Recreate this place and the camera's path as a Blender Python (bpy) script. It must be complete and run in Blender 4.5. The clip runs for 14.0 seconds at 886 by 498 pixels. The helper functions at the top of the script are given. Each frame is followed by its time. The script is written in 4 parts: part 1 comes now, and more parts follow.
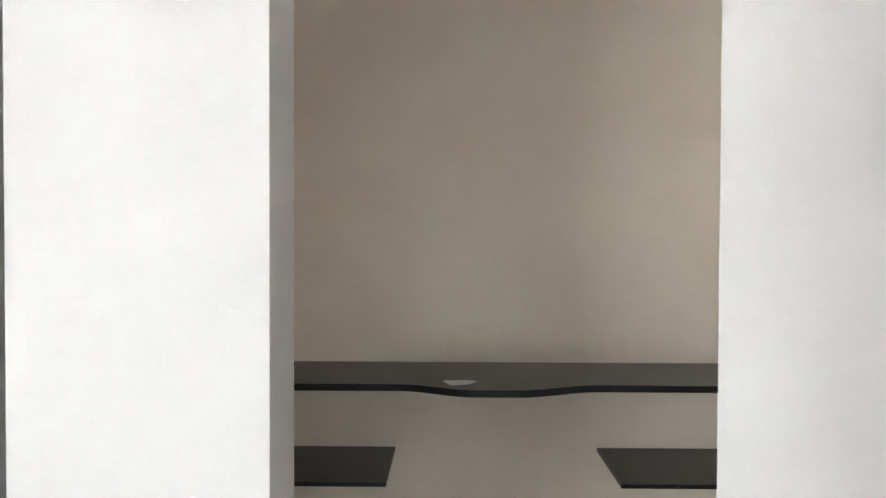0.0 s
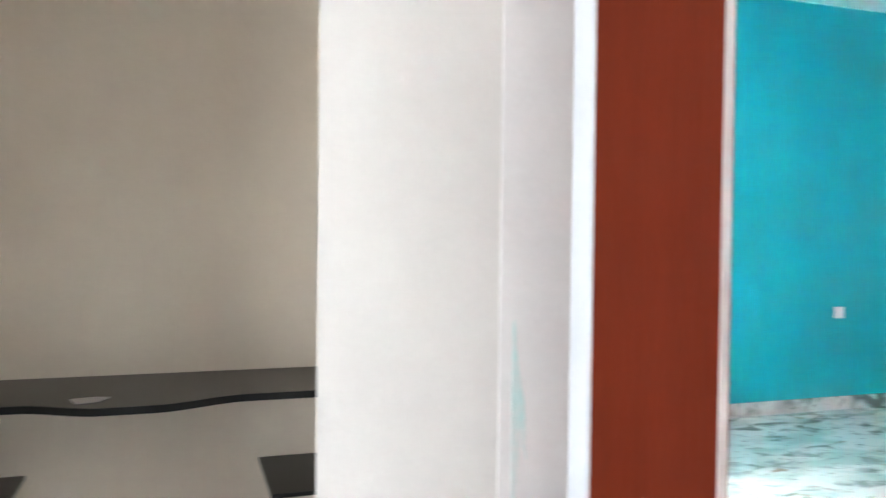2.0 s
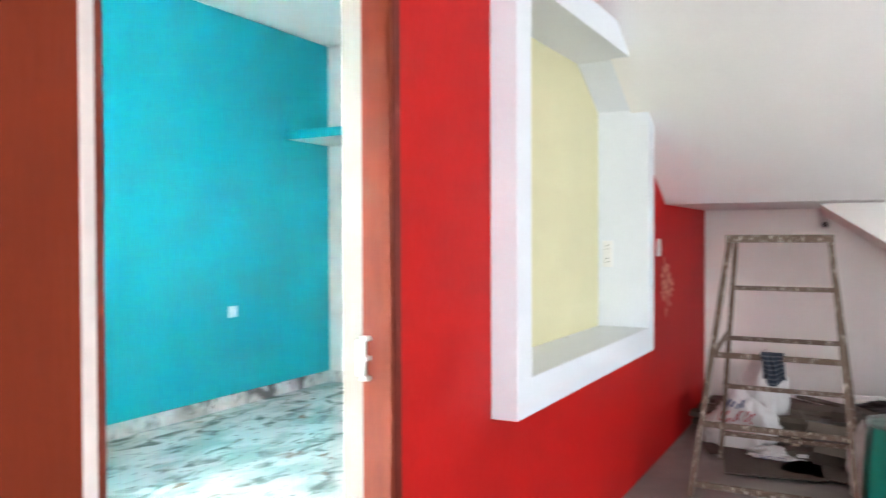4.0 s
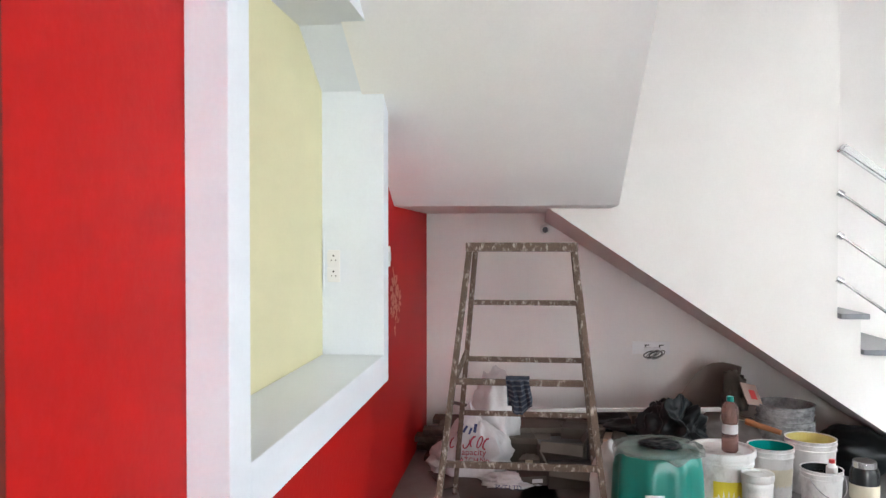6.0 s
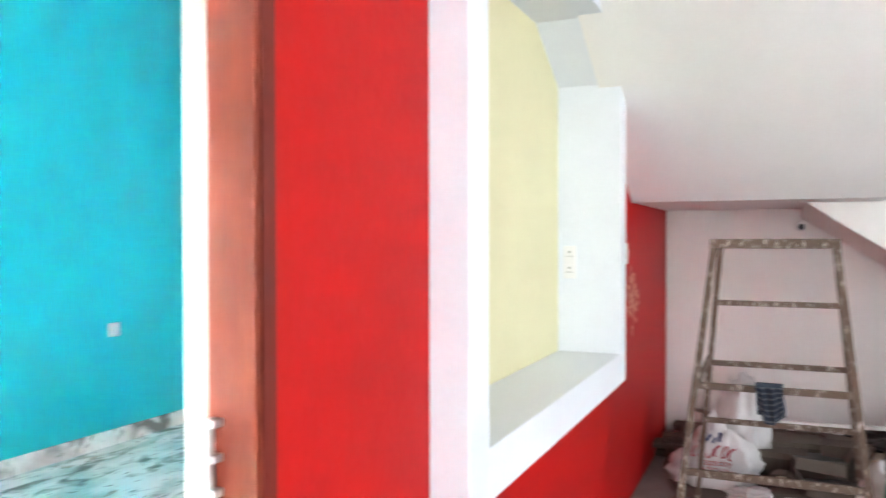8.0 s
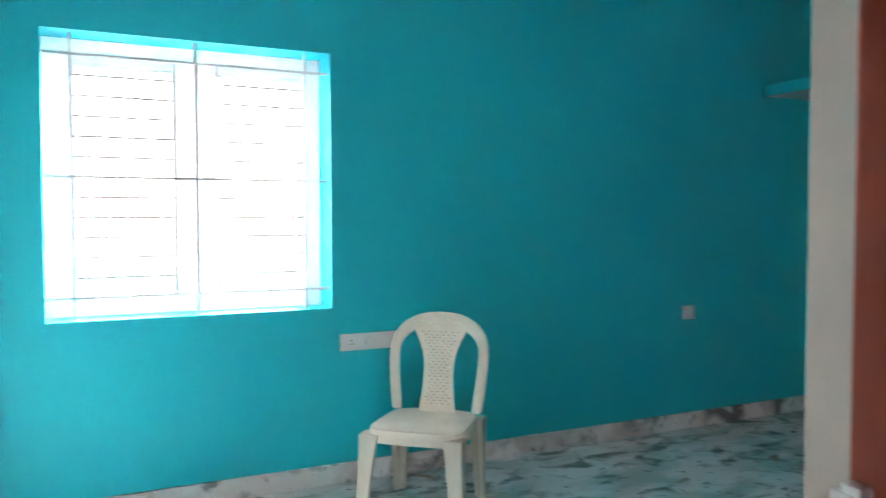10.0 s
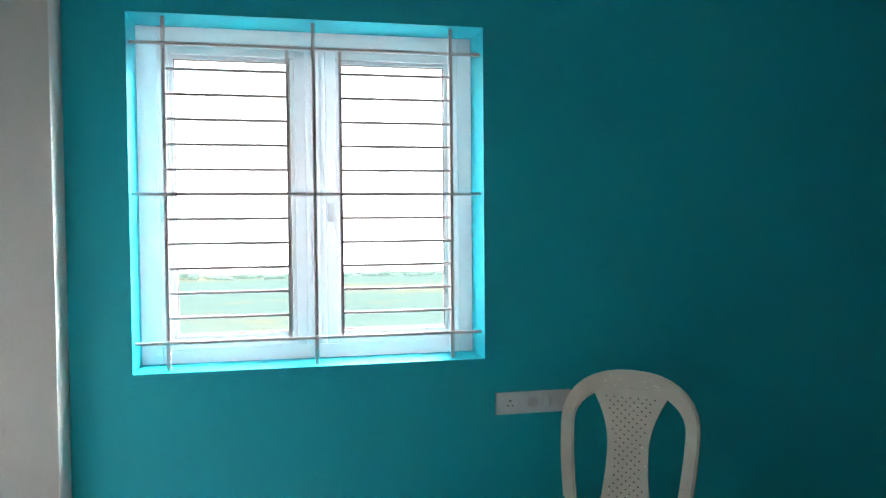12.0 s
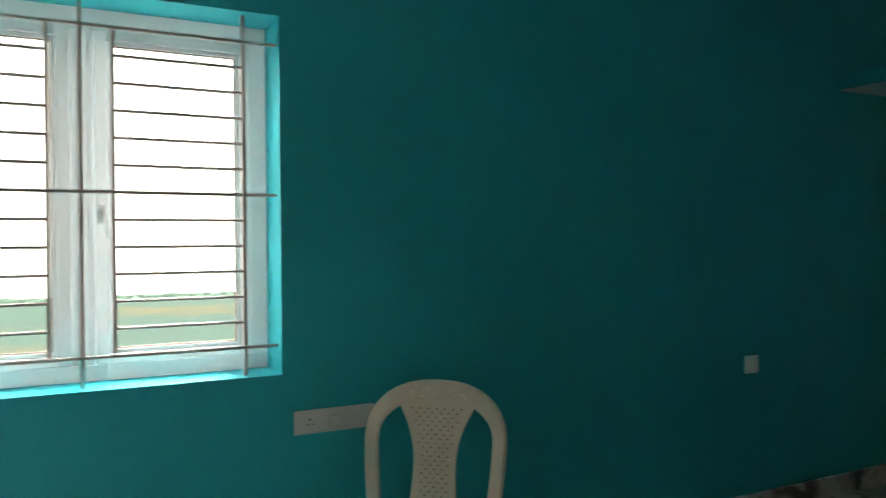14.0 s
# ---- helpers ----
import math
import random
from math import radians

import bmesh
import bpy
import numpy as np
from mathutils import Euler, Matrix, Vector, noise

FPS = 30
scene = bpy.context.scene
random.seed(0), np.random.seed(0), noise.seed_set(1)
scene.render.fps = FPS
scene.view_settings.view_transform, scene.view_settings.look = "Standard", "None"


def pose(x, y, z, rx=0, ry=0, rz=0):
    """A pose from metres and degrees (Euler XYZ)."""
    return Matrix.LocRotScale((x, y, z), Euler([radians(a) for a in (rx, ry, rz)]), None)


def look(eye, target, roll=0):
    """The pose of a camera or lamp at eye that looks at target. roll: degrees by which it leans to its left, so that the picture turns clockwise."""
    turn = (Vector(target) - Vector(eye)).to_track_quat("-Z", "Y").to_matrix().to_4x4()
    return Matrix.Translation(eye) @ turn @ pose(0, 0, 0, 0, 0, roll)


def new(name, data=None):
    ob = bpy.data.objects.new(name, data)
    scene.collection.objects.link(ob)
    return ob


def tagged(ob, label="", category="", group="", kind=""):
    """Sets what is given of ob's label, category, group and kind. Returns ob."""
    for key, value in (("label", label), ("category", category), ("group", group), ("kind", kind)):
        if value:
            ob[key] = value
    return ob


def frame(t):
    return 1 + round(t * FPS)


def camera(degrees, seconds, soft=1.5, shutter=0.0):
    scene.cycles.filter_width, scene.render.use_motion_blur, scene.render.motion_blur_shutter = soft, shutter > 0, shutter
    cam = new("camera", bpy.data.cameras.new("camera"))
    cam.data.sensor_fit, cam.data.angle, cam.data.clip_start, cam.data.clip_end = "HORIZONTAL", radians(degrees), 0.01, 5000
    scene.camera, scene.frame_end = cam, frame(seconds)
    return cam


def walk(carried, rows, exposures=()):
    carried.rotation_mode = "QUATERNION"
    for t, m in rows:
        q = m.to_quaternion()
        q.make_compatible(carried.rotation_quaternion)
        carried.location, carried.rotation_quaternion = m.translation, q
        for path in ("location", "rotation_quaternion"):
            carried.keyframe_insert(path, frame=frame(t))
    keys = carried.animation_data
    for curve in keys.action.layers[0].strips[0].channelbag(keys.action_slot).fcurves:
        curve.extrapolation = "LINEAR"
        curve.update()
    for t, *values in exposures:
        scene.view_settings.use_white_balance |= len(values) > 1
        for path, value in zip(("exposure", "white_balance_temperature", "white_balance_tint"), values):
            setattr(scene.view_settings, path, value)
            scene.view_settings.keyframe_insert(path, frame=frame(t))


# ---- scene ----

cam = camera(59.81, 14.0, soft=1.35, shutter=0.45)

# seconds, x, y, z, heading from +x, tilt, lean
PATH = [
    (0.0, -0.569, -1.372, 1.278, 90.62, -1.19, 0.21),
    (0.5, -0.483, -1.391, 1.281, 90.77, -1.24, 0.11),
    (1.0, -0.378, -1.341, 1.267, 89.80, -0.97, 0.19),
    (1.5, -0.346, -1.365, 1.286, 81.86, -1.33, -0.01),
    (2.0, -0.310, -1.335, 1.290, 71.52, -1.17, 0.65),
    (2.5, -0.271, -1.302, 1.304, 59.98, -1.17, 0.81),
    (3.0, -0.203, -1.271, 1.312, 50.15, -0.98, 0.27),
    (3.5, -0.106, -1.199, 1.304, 39.67, -1.01, -0.17),
    (4.0, -0.034, -1.056, 1.290, 28.86, -0.86, -0.23),
    (4.2, 0.001, -1.009, 1.291, 24.59, -0.88, -0.39),
    (6.3, 0.776, -0.680, 1.326, 6.07, -0.85, -0.03),
    (6.5, 0.807, -0.678, 1.322, 6.27, -0.74, -0.20),
    (7.0, 0.867, -0.679, 1.328, 7.99, -0.90, -0.09),
    (7.5, 0.780, -0.681, 1.305, 14.34, -0.45, -0.43),
    (8.0, 0.704, -0.689, 1.299, 23.71, -0.73, -0.12),
    (8.5, 0.627, -0.718, 1.292, 33.88, -0.92, -0.23),
    (9.0, 0.620, -0.714, 1.281, 44.05, -1.15, -0.16),
    (9.2, 0.639, -0.684, 1.281, 48.20, -1.39, -0.10),
    (11.3, 1.195, 0.109, 1.385, 77.62, -2.38, -0.41),
    (11.5, 1.200, 0.208, 1.382, 77.34, -2.12, -0.41),
    (12.0, 1.261, 0.382, 1.387, 77.89, -1.86, -0.49),
    (12.5, 1.322, 0.466, 1.410, 78.25, -2.17, -0.38),
    (13.0, 1.307, 0.492, 1.416, 75.28, -2.20, -0.14),
    (13.5, 1.288, 0.521, 1.367, 69.34, -1.18, -0.17),
    (14.0, 1.293, 0.556, 1.332, 62.63, -0.50, -0.41),
]
walk(cam, [(t, pose(x, y, z, 90 + p, 0, h - 90) @ pose(0, 0, 0, 0, 0, r)) for t, x, y, z, h, p, r in PATH],
     exposures=[(0.0, 2.25, 6500, 10), (1.0, 2.25, 6500, 10), (2.0, 2.5, 6500, 10), (2.5, 2.55, 6500, 10), (3.0, 2.45, 6500, 10), (3.4, 2.38, 6500, 10),
                (4.0, 2.9, 6500, 10), (4.2, 2.98, 6500, 10), (6.3, 2.78, 6500, 10), (7.0, 2.78, 6500, 10), (8.0, 3.15, 6500, 10), (8.5, 2.98, 6500, 10), (9.0, 2.42, 6500, 10),
                (9.2, 2.1, 6500, 10), (11.3, -0.8, 6500, 10), (12.5, -0.72, 6500, 10), (13.2, -0.8, 6900, 8), (14.0, -1.3, 7700, 4)])

# ---- light ----
world = bpy.data.worlds.new("sky")
scene.world = world
world.use_nodes = True
wn = world.node_tree.nodes
sky = wn.new("ShaderNodeTexSky")
sky.sky_type = "NISHITA"
sky.sun_disc = False
sky.sun_elevation = radians(70)
sky.sun_rotation = radians(84)
sky.dust_density = 3.0
world.node_tree.links.new(sky.outputs[0], wn["Background"].inputs[0])
wn["Background"].inputs[1].default_value = 0.05


def sun_lamp():
    data = bpy.data.lights.new("sun", "SUN")
    data.energy = 2.0
    data.angle = radians(0.6)
    data.color = (1.0, 0.95, 0.88)
    ob = new("sun", data)
    ob.matrix_world = look((0, 0, 0), (-0.36, -0.04, -1.0))


def window_light(name, at, target, w, h, watts, color):
    data = bpy.data.lights.new(name, "AREA")
    data.shape = "RECTANGLE"
    data.size, data.size_y = w, h
    data.energy = watts
    data.color = color
    ob = new(name, data)
    ob.matrix_world = look(at, target)


sun_lamp()
DAY = (0.93, 0.97, 1.0)
window_light("daylight_bedroom_window", (3.1, 4.9, 3.2), (1.0, 3.0, 1.0), 2.2, 2.0, 4100, DAY)
# Hall lamps stand in unseen openings, placed to light the hall and alcove.
window_light("unseen_hall_daylight", (-1.0, -4.34, 1.3), (-0.8, 0.0, 1.3), 1.7, 1.8, 2.6, DAY)
window_light("unseen_hall_side_daylight", (3.3, -4.34, 1.4), (3.5, -0.4, 1.0), 1.5, 1.8, 8.0, DAY)
window_light("unseen_entrance_daylight", (-2.75, -2.3, 1.1), (3.0, -2.0, 1.2), 1.1, 2.0, 18.5, DAY)


# ---- materials ----
def material(name, base, rough=0.6, metal=0.0, second=None, scale=4.0, amount=0.5, grain=0.0, grain_scale=180.0,
             bump=0.0, bump_scale=60.0, spec=0.5, stretch=(1, 1, 1), sharp=(0.35, 0.65)):
    """Base colour with broad variation towards a second colour, fine grain and relief."""
    m = bpy.data.materials.new(name)
    m.use_nodes = True
    nt = m.node_tree
    b = nt.nodes["Principled BSDF"]
    b.inputs["Roughness"].default_value = rough
    b.inputs["Metallic"].default_value = metal
    b.inputs["Specular IOR Level"].default_value = spec
    co = nt.nodes.new("ShaderNodeTexCoord")
    mp = nt.nodes.new("ShaderNodeMapping")
    mp.inputs["Scale"].default_value = stretch
    nt.links.new(co.outputs["Object"], mp.inputs[0])
    color = None
    if second:
        n = nt.nodes.new("ShaderNodeTexNoise")
        n.inputs["Scale"].default_value = scale
        n.inputs["Detail"].default_value = 6
        n.inputs["Roughness"].default_value = 0.62
        nt.links.new(mp.outputs[0], n.inputs["Vector"])
        r = nt.nodes.new("ShaderNodeMapRange")
        r.inputs["From Min"].default_value, r.inputs["From Max"].default_value = sharp
        r.inputs["To Max"].default_value = amount
        nt.links.new(n.outputs["Fac"], r.inputs["Value"])
        mix = nt.nodes.new("ShaderNodeMix")
        mix.data_type = "RGBA"
        mix.inputs[6].default_value = (*base, 1)
        mix.inputs[7].default_value = (*second, 1)
        nt.links.new(r.outputs[0], mix.inputs[0])
        color = mix.outputs[2]
    else:
        b.inputs["Base Color"].default_value = (*base, 1)
    if grain:
        g = nt.nodes.new("ShaderNodeTexNoise")
        g.inputs["Scale"].default_value = grain_scale
        g.inputs["Detail"].default_value = 3
        nt.links.new(mp.outputs[0], g.inputs["Vector"])
        hs = nt.nodes.new("ShaderNodeHueSaturation")
        hs.inputs["Color"].default_value = (*base, 1)
        if color:
            nt.links.new(color, hs.inputs["Color"])
        gr = nt.nodes.new("ShaderNodeMapRange")
        gr.inputs["To Min"].default_value, gr.inputs["To Max"].default_value = 1 - grain, 1 + grain
        nt.links.new(g.outputs["Fac"], gr.inputs["Value"])
        nt.links.new(gr.outputs[0], hs.inputs["Value"])
        color = hs.outputs[0]
    if color:
        nt.links.new(color, b.inputs["Base Color"])
    if bump:
        t = nt.nodes.new("ShaderNodeTexNoise")
        t.inputs["Scale"].default_value = bump_scale
        t.inputs["Detail"].default_value = 4
        nt.links.new(mp.outputs[0], t.inputs["Vector"])
        bp = nt.nodes.new("ShaderNodeBump")
        bp.inputs["Strength"].default_value = bump
        bp.inputs["Distance"].default_value = 0.01
        nt.links.new(t.outputs["Fac"], bp.inputs["Height"])
        nt.links.new(bp.outputs[0], b.inputs["Normal"])
    return m


def wall_paint(name, base, second, rough=0.55, spec=0.25):
    return material(name, base, rough, second=second, scale=1.6, amount=0.6, grain=0.03, grain_scale=90, bump=0.12, bump_scale=35, spec=spec)


CREAM = wall_paint("cream_wall_paint", (0.78, 0.76, 0.735), (0.73, 0.705, 0.675))
WARM = wall_paint("bare_putty_wall", (0.87, 0.78, 0.66), (0.77, 0.66, 0.55))
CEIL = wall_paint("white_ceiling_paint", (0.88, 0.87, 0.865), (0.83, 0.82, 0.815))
PINKW = wall_paint("undercoat_wall", (0.86, 0.83, 0.81), (0.81, 0.78, 0.76))
RED = wall_paint("red_wall_paint", (0.455, 0.0095, 0.009), (0.42, 0.0085, 0.008), 0.5, 0.10)
TEAL = wall_paint("teal_wall_paint", (0.0045, 0.39, 0.47), (0.004, 0.36, 0.435), 0.45)
YELLOW = wall_paint("pale_yellow_paint", (0.71, 0.67, 0.43), (0.65, 0.62, 0.40))
TRIM = wall_paint("white_trim_paint", (0.78, 0.82, 0.88), (0.74, 0.78, 0.84), 0.4)
BROWN = material("brown_door_paint", (0.195, 0.028, 0.011), 0.6, spec=0.08, second=(0.145, 0.020, 0.008), scale=2.5, grain=0.08,
                 grain_scale=60, bump=0.08, bump_scale=30, stretch=(3, 3, 0.4))
MAROON = material("brown_frame_paint", (0.20, 0.036, 0.016), 0.45, spec=0.2, second=(0.14, 0.020, 0.012), scale=6, grain=0.1,
                  grain_scale=80, bump=0.15, bump_scale=50, stretch=(4, 4, 0.5))
JAMBSHADE = material("shaded_brown_frame_strip", (0.16, 0.018, 0.011), 0.5, second=(0.07, 0.009, 0.006), scale=8, spec=0.2, stretch=(4, 4, 0.5))
EDGE = material("bare_pale_edge", (0.70, 0.62, 0.60), 0.6, second=(0.60, 0.52, 0.50), scale=9, bump=0.1)
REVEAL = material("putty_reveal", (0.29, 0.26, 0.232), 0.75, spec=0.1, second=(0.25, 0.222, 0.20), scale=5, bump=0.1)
GRANITE = material("black_granite", (0.016, 0.017, 0.017), 0.22, spec=0.22, second=(0.034, 0.034, 0.033), scale=45, amount=0.7, grain=0.2, grain_scale=300)
UPVC = material("white_window_plastic", (0.86, 0.86, 0.88), 0.3, second=(0.82, 0.82, 0.85), scale=3)


def glare_translucency(m, share, tint):
    """White plastic passes a little daylight; its raised share here stands in for glare."""
    nt = m.node_tree
    out, b = nt.nodes["Material Output"], nt.nodes["Principled BSDF"]
    t = nt.nodes.new("ShaderNodeBsdfTranslucent")
    t.inputs["Color"].default_value = (*tint, 1)
    mix = nt.nodes.new("ShaderNodeMixShader")
    mix.inputs[0].default_value = share
    nt.links.new(b.outputs[0], mix.inputs[1])
    nt.links.new(t.outputs[0], mix.inputs[2])
    nt.links.new(mix.outputs[0], out.inputs["Surface"])


glare_translucency(UPVC, 0.27, (0.82, 0.88, 0.92))
GASKET = material("window_gasket", (0.30, 0.20, 0.18), 0.7, second=(0.24, 0.17, 0.15), scale=20)
BARS = material("grey_painted_grille", (0.78, 0.68, 0.68), 0.4, second=(0.66, 0.56, 0.55), scale=14, bump=0.08)
STEEL = material("brushed_steel", (0.62, 0.62, 0.63), 0.22, metal=1.0, second=(0.5, 0.5, 0.51), scale=20)
WHITEP = material("white_switch_plastic", (0.83, 0.83, 0.84), 0.3, second=(0.78, 0.78, 0.79), scale=8)
DARKP = material("dark_plastic", (0.02, 0.02, 0.022), 0.4, second=(0.035, 0.035, 0.035), scale=12)
ZINC = material("zinc_hardware", (0.75, 0.75, 0.77), 0.3, metal=0.7, second=(0.6, 0.6, 0.62), scale=20)


def marble(name, white, grey, tint):
    """White tile with soft grey-green cloudy patches, small brown flecks and a low gloss."""
    m = bpy.data.materials.new(name)
    m.use_nodes = True
    nt = m.node_tree
    b = nt.nodes["Principled BSDF"]
    b.inputs["Roughness"].default_value = 0.16
    co = nt.nodes.new("ShaderNodeTexCoord")
    mp = nt.nodes.new("ShaderNodeMapping")
    mp.inputs["Scale"].default_value = (1.0, 1.7, 1.0)
    mp.inputs["Rotation"].default_value = (0, 0, 0.5)
    nt.links.new(co.outputs["Object"], mp.inputs[0])
    last = None
    for scale, low, high, colour in ((2.6, 0.44, 0.60, tint), (4.5, 0.53, 0.66, grey), (3.2, 0.62, 0.70, (0.30, 0.22, 0.17)), (14, 0.60, 0.72, (0.22, 0.23, 0.22))):
        n = nt.nodes.new("ShaderNodeTexNoise")
        n.inputs["Scale"].default_value = scale
        n.inputs["Detail"].default_value = 7
        n.inputs["Distortion"].default_value = 0.5
        nt.links.new(mp.outputs[0], n.inputs["Vector"])
        r = nt.nodes.new("ShaderNodeMapRange")
        r.inputs["From Min"].default_value, r.inputs["From Max"].default_value = low, high
        nt.links.new(n.outputs["Fac"], r.inputs["Value"])
        mix = nt.nodes.new("ShaderNodeMix")
        mix.data_type = "RGBA"
        mix.inputs[6].default_value = (*white, 1)
        if last:
            nt.links.new(last, mix.inputs[6])
        mix.inputs[7].default_value = (*colour, 1)
        nt.links.new(r.outputs[0], mix.inputs[0])
        last = mix.outputs[2]
    nt.links.new(last, b.inputs["Base Color"])
    return m


MARBLE = marble("cloudy_marble_tile", (0.74, 0.75, 0.74), (0.20, 0.24, 0.23), (0.46, 0.55, 0.54))
SKIRT = marble("cloudy_marble_skirting", (0.72, 0.70, 0.69), (0.17, 0.16, 0.16), (0.50, 0.46, 0.45))
HALLF = material("dusty_grey_floor_tile", (0.16, 0.148, 0.142), 0.45, second=(0.25, 0.235, 0.222), scale=3, amount=0.8, grain=0.12, grain_scale=70, bump=0.1)


def glass_material():
    m = bpy.data.materials.new("clear_window_glass")
    m.use_nodes = True
    b = m.node_tree.nodes["Principled BSDF"]
    b.inputs["Transmission Weight"].default_value = 1.0
    b.inputs["Roughness"].default_value = 0.0
    b.inputs["IOR"].default_value = 1.02
    return m


GLASS = glass_material()


# ---- building blocks ----
def bx(bm, x0, x1, y0, y1, z0, z1, bevel=0.0):
    ret = bmesh.ops.create_cube(bm, size=1, matrix=Matrix.Translation(((x0 + x1) / 2, (y0 + y1) / 2, (z0 + z1) / 2)) @ Matrix.Diagonal((x1 - x0, y1 - y0, z1 - z0, 1)))
    if bevel:
        es = list({e for v in ret["verts"] for e in v.link_edges})
        bmesh.ops.bevel(bm, geom=es, offset=bevel, segments=2, affect="EDGES", profile=0.6)
    return bm


def box(x0, x1, y0, y1, z0, z1, bevel=0.0):
    return bx(bmesh.new(), x0, x1, y0, y1, z0, z1, bevel)


def prism(points, lo, hi, axis):
    """A polygon in the two other axes, drawn out along an axis from lo to hi."""
    bm = bmesh.new()
    put = {"x": lambda p, d: (d, p[0], p[1]), "y": lambda p, d: (p[0], d, p[1]), "z": lambda p, d: (p[0], p[1], d)}[axis]
    a = [bm.verts.new(put(p, lo)) for p in points]
    c = [bm.verts.new(put(p, hi)) for p in points]
    bm.faces.new(a)
    bm.faces.new(list(reversed(c)))
    for i in range(len(points)):
        j = (i + 1) % len(points)
        bm.faces.new((a[j], a[i], c[i], c[j]))
    bmesh.ops.recalc_face_normals(bm, faces=bm.faces)
    return bm


def rod(bm, a, b, r0, r1=None, n=10):
    a, b = Vector(a), Vector(b)
    r1 = r0 if r1 is None else r1
    m = Matrix.Translation((a + b) / 2) @ (b - a).to_track_quat("Z", "Y").to_matrix().to_4x4()
    bmesh.ops.create_cone(bm, cap_ends=True, segments=n, radius1=r0, radius2=r1, depth=(b - a).length, matrix=m)
    return bm


def beam(bm, a, b, w, d, bevel=0.0, side=(0, 1, 0)):
    """A bar of section w (along side) by d from a to b."""
    a, b = Vector(a), Vector(b)
    z = (b - a).normalized()
    x = (Vector(side) - z * z.dot(Vector(side))).normalized()
    y = z.cross(x)
    m = Matrix((x, y, z)).transposed().to_4x4()
    m.translation = (a + b) / 2
    ret = bmesh.ops.create_cube(bm, size=1, matrix=m @ Matrix.Diagonal((w, d, (b - a).length, 1)))
    if bevel:
        bmesh.ops.bevel(bm, geom=list({e for v in ret["verts"] for e in v.link_edges}), offset=bevel, segments=2, affect="EDGES")
    return bm


def lathe(profile, n=32, bm=None, at=(0, 0, 0)):
    """Turns (radius, height) rows about the z axis."""
    bm = bm or bmesh.new()
    rings = []
    for r, z in profile:
        if r < 1e-5:
            rings.append([bm.verts.new((at[0], at[1], at[2] + z))])
        else:
            rings.append([bm.verts.new((at[0] + r * math.cos(2 * math.pi * i / n), at[1] + r * math.sin(2 * math.pi * i / n), at[2] + z)) for i in range(n)])
    for p, q in zip(rings, rings[1:]):
        for i in range(n):
            j = (i + 1) % n
            if len(p) == 1 and len(q) == 1:
                continue
            if len(p) == 1:
                bm.faces.new((p[0], q[j], q[i]))
            elif len(q) == 1:
                bm.faces.new((p[i], p[j], q[0]))
            else:
                bm.faces.new((p[i], p[j], q[j], q[i]))
    bmesh.ops.recalc_face_normals(bm, faces=bm.faces)
    return bm


def part(name, bm, mat, parent=None, label="", smooth=False):
    """Links a bmesh as one mesh object, under a thing where one is given."""
    me = bpy.data.meshes.new(name)
    if smooth:
        for f in bm.faces:
            f.smooth = True
        for e in bm.edges:
            if len(e.link_faces) == 2 and e.calc_face_angle(0) > radians(38):
                e.smooth = False
    bm.to_mesh(me)
    bm.free()
    for m in mat if isinstance(mat, (list, tuple)) else [mat]:
        me.materials.append(m)
    ob = new(name, me)
    if parent is not None:
        ob.parent = parent
    if label:
        ob["label"] = label
    return ob


def thing(name, label, category, at, turn=0, group="", kind=""):
    ob = new(name)
    ob.matrix_world = pose(*at, 0, 0, turn)
    ob.empty_display_size = 0.1
    return tagged(ob, label, category, group, kind)


def setting(name, bm, mat, label, category):
    return tagged(part(name, bm, mat), label, category, kind="structure")


def joined(*boxes):
    bm = bmesh.new()
    for b in boxes:
        bx(bm, *b)
    return bm


H = 3.0            # ceiling height
DX0, DX1 = 0.772, 1.602   # door opening
TY = 3.187          # teal wall
ENDX = 5.903       # wall under the stair
RX1 = 5.541        # far end wall of the bedroom

# ---- setting: floors and ceilings ----
setting("ground", joined((-900, 900, 3.9, 1200, -2.5, -2.3)), material("dry_green_field", (0.125, 0.188, 0.168), 0.95, spec=0.0, second=(0.225, 0.20, 0.135), scale=0.12, amount=0.8, sharp=(0.48, 0.68), grain=0.2, grain_scale=3),
        "flat green and dry yellow field outside the window", "ground")


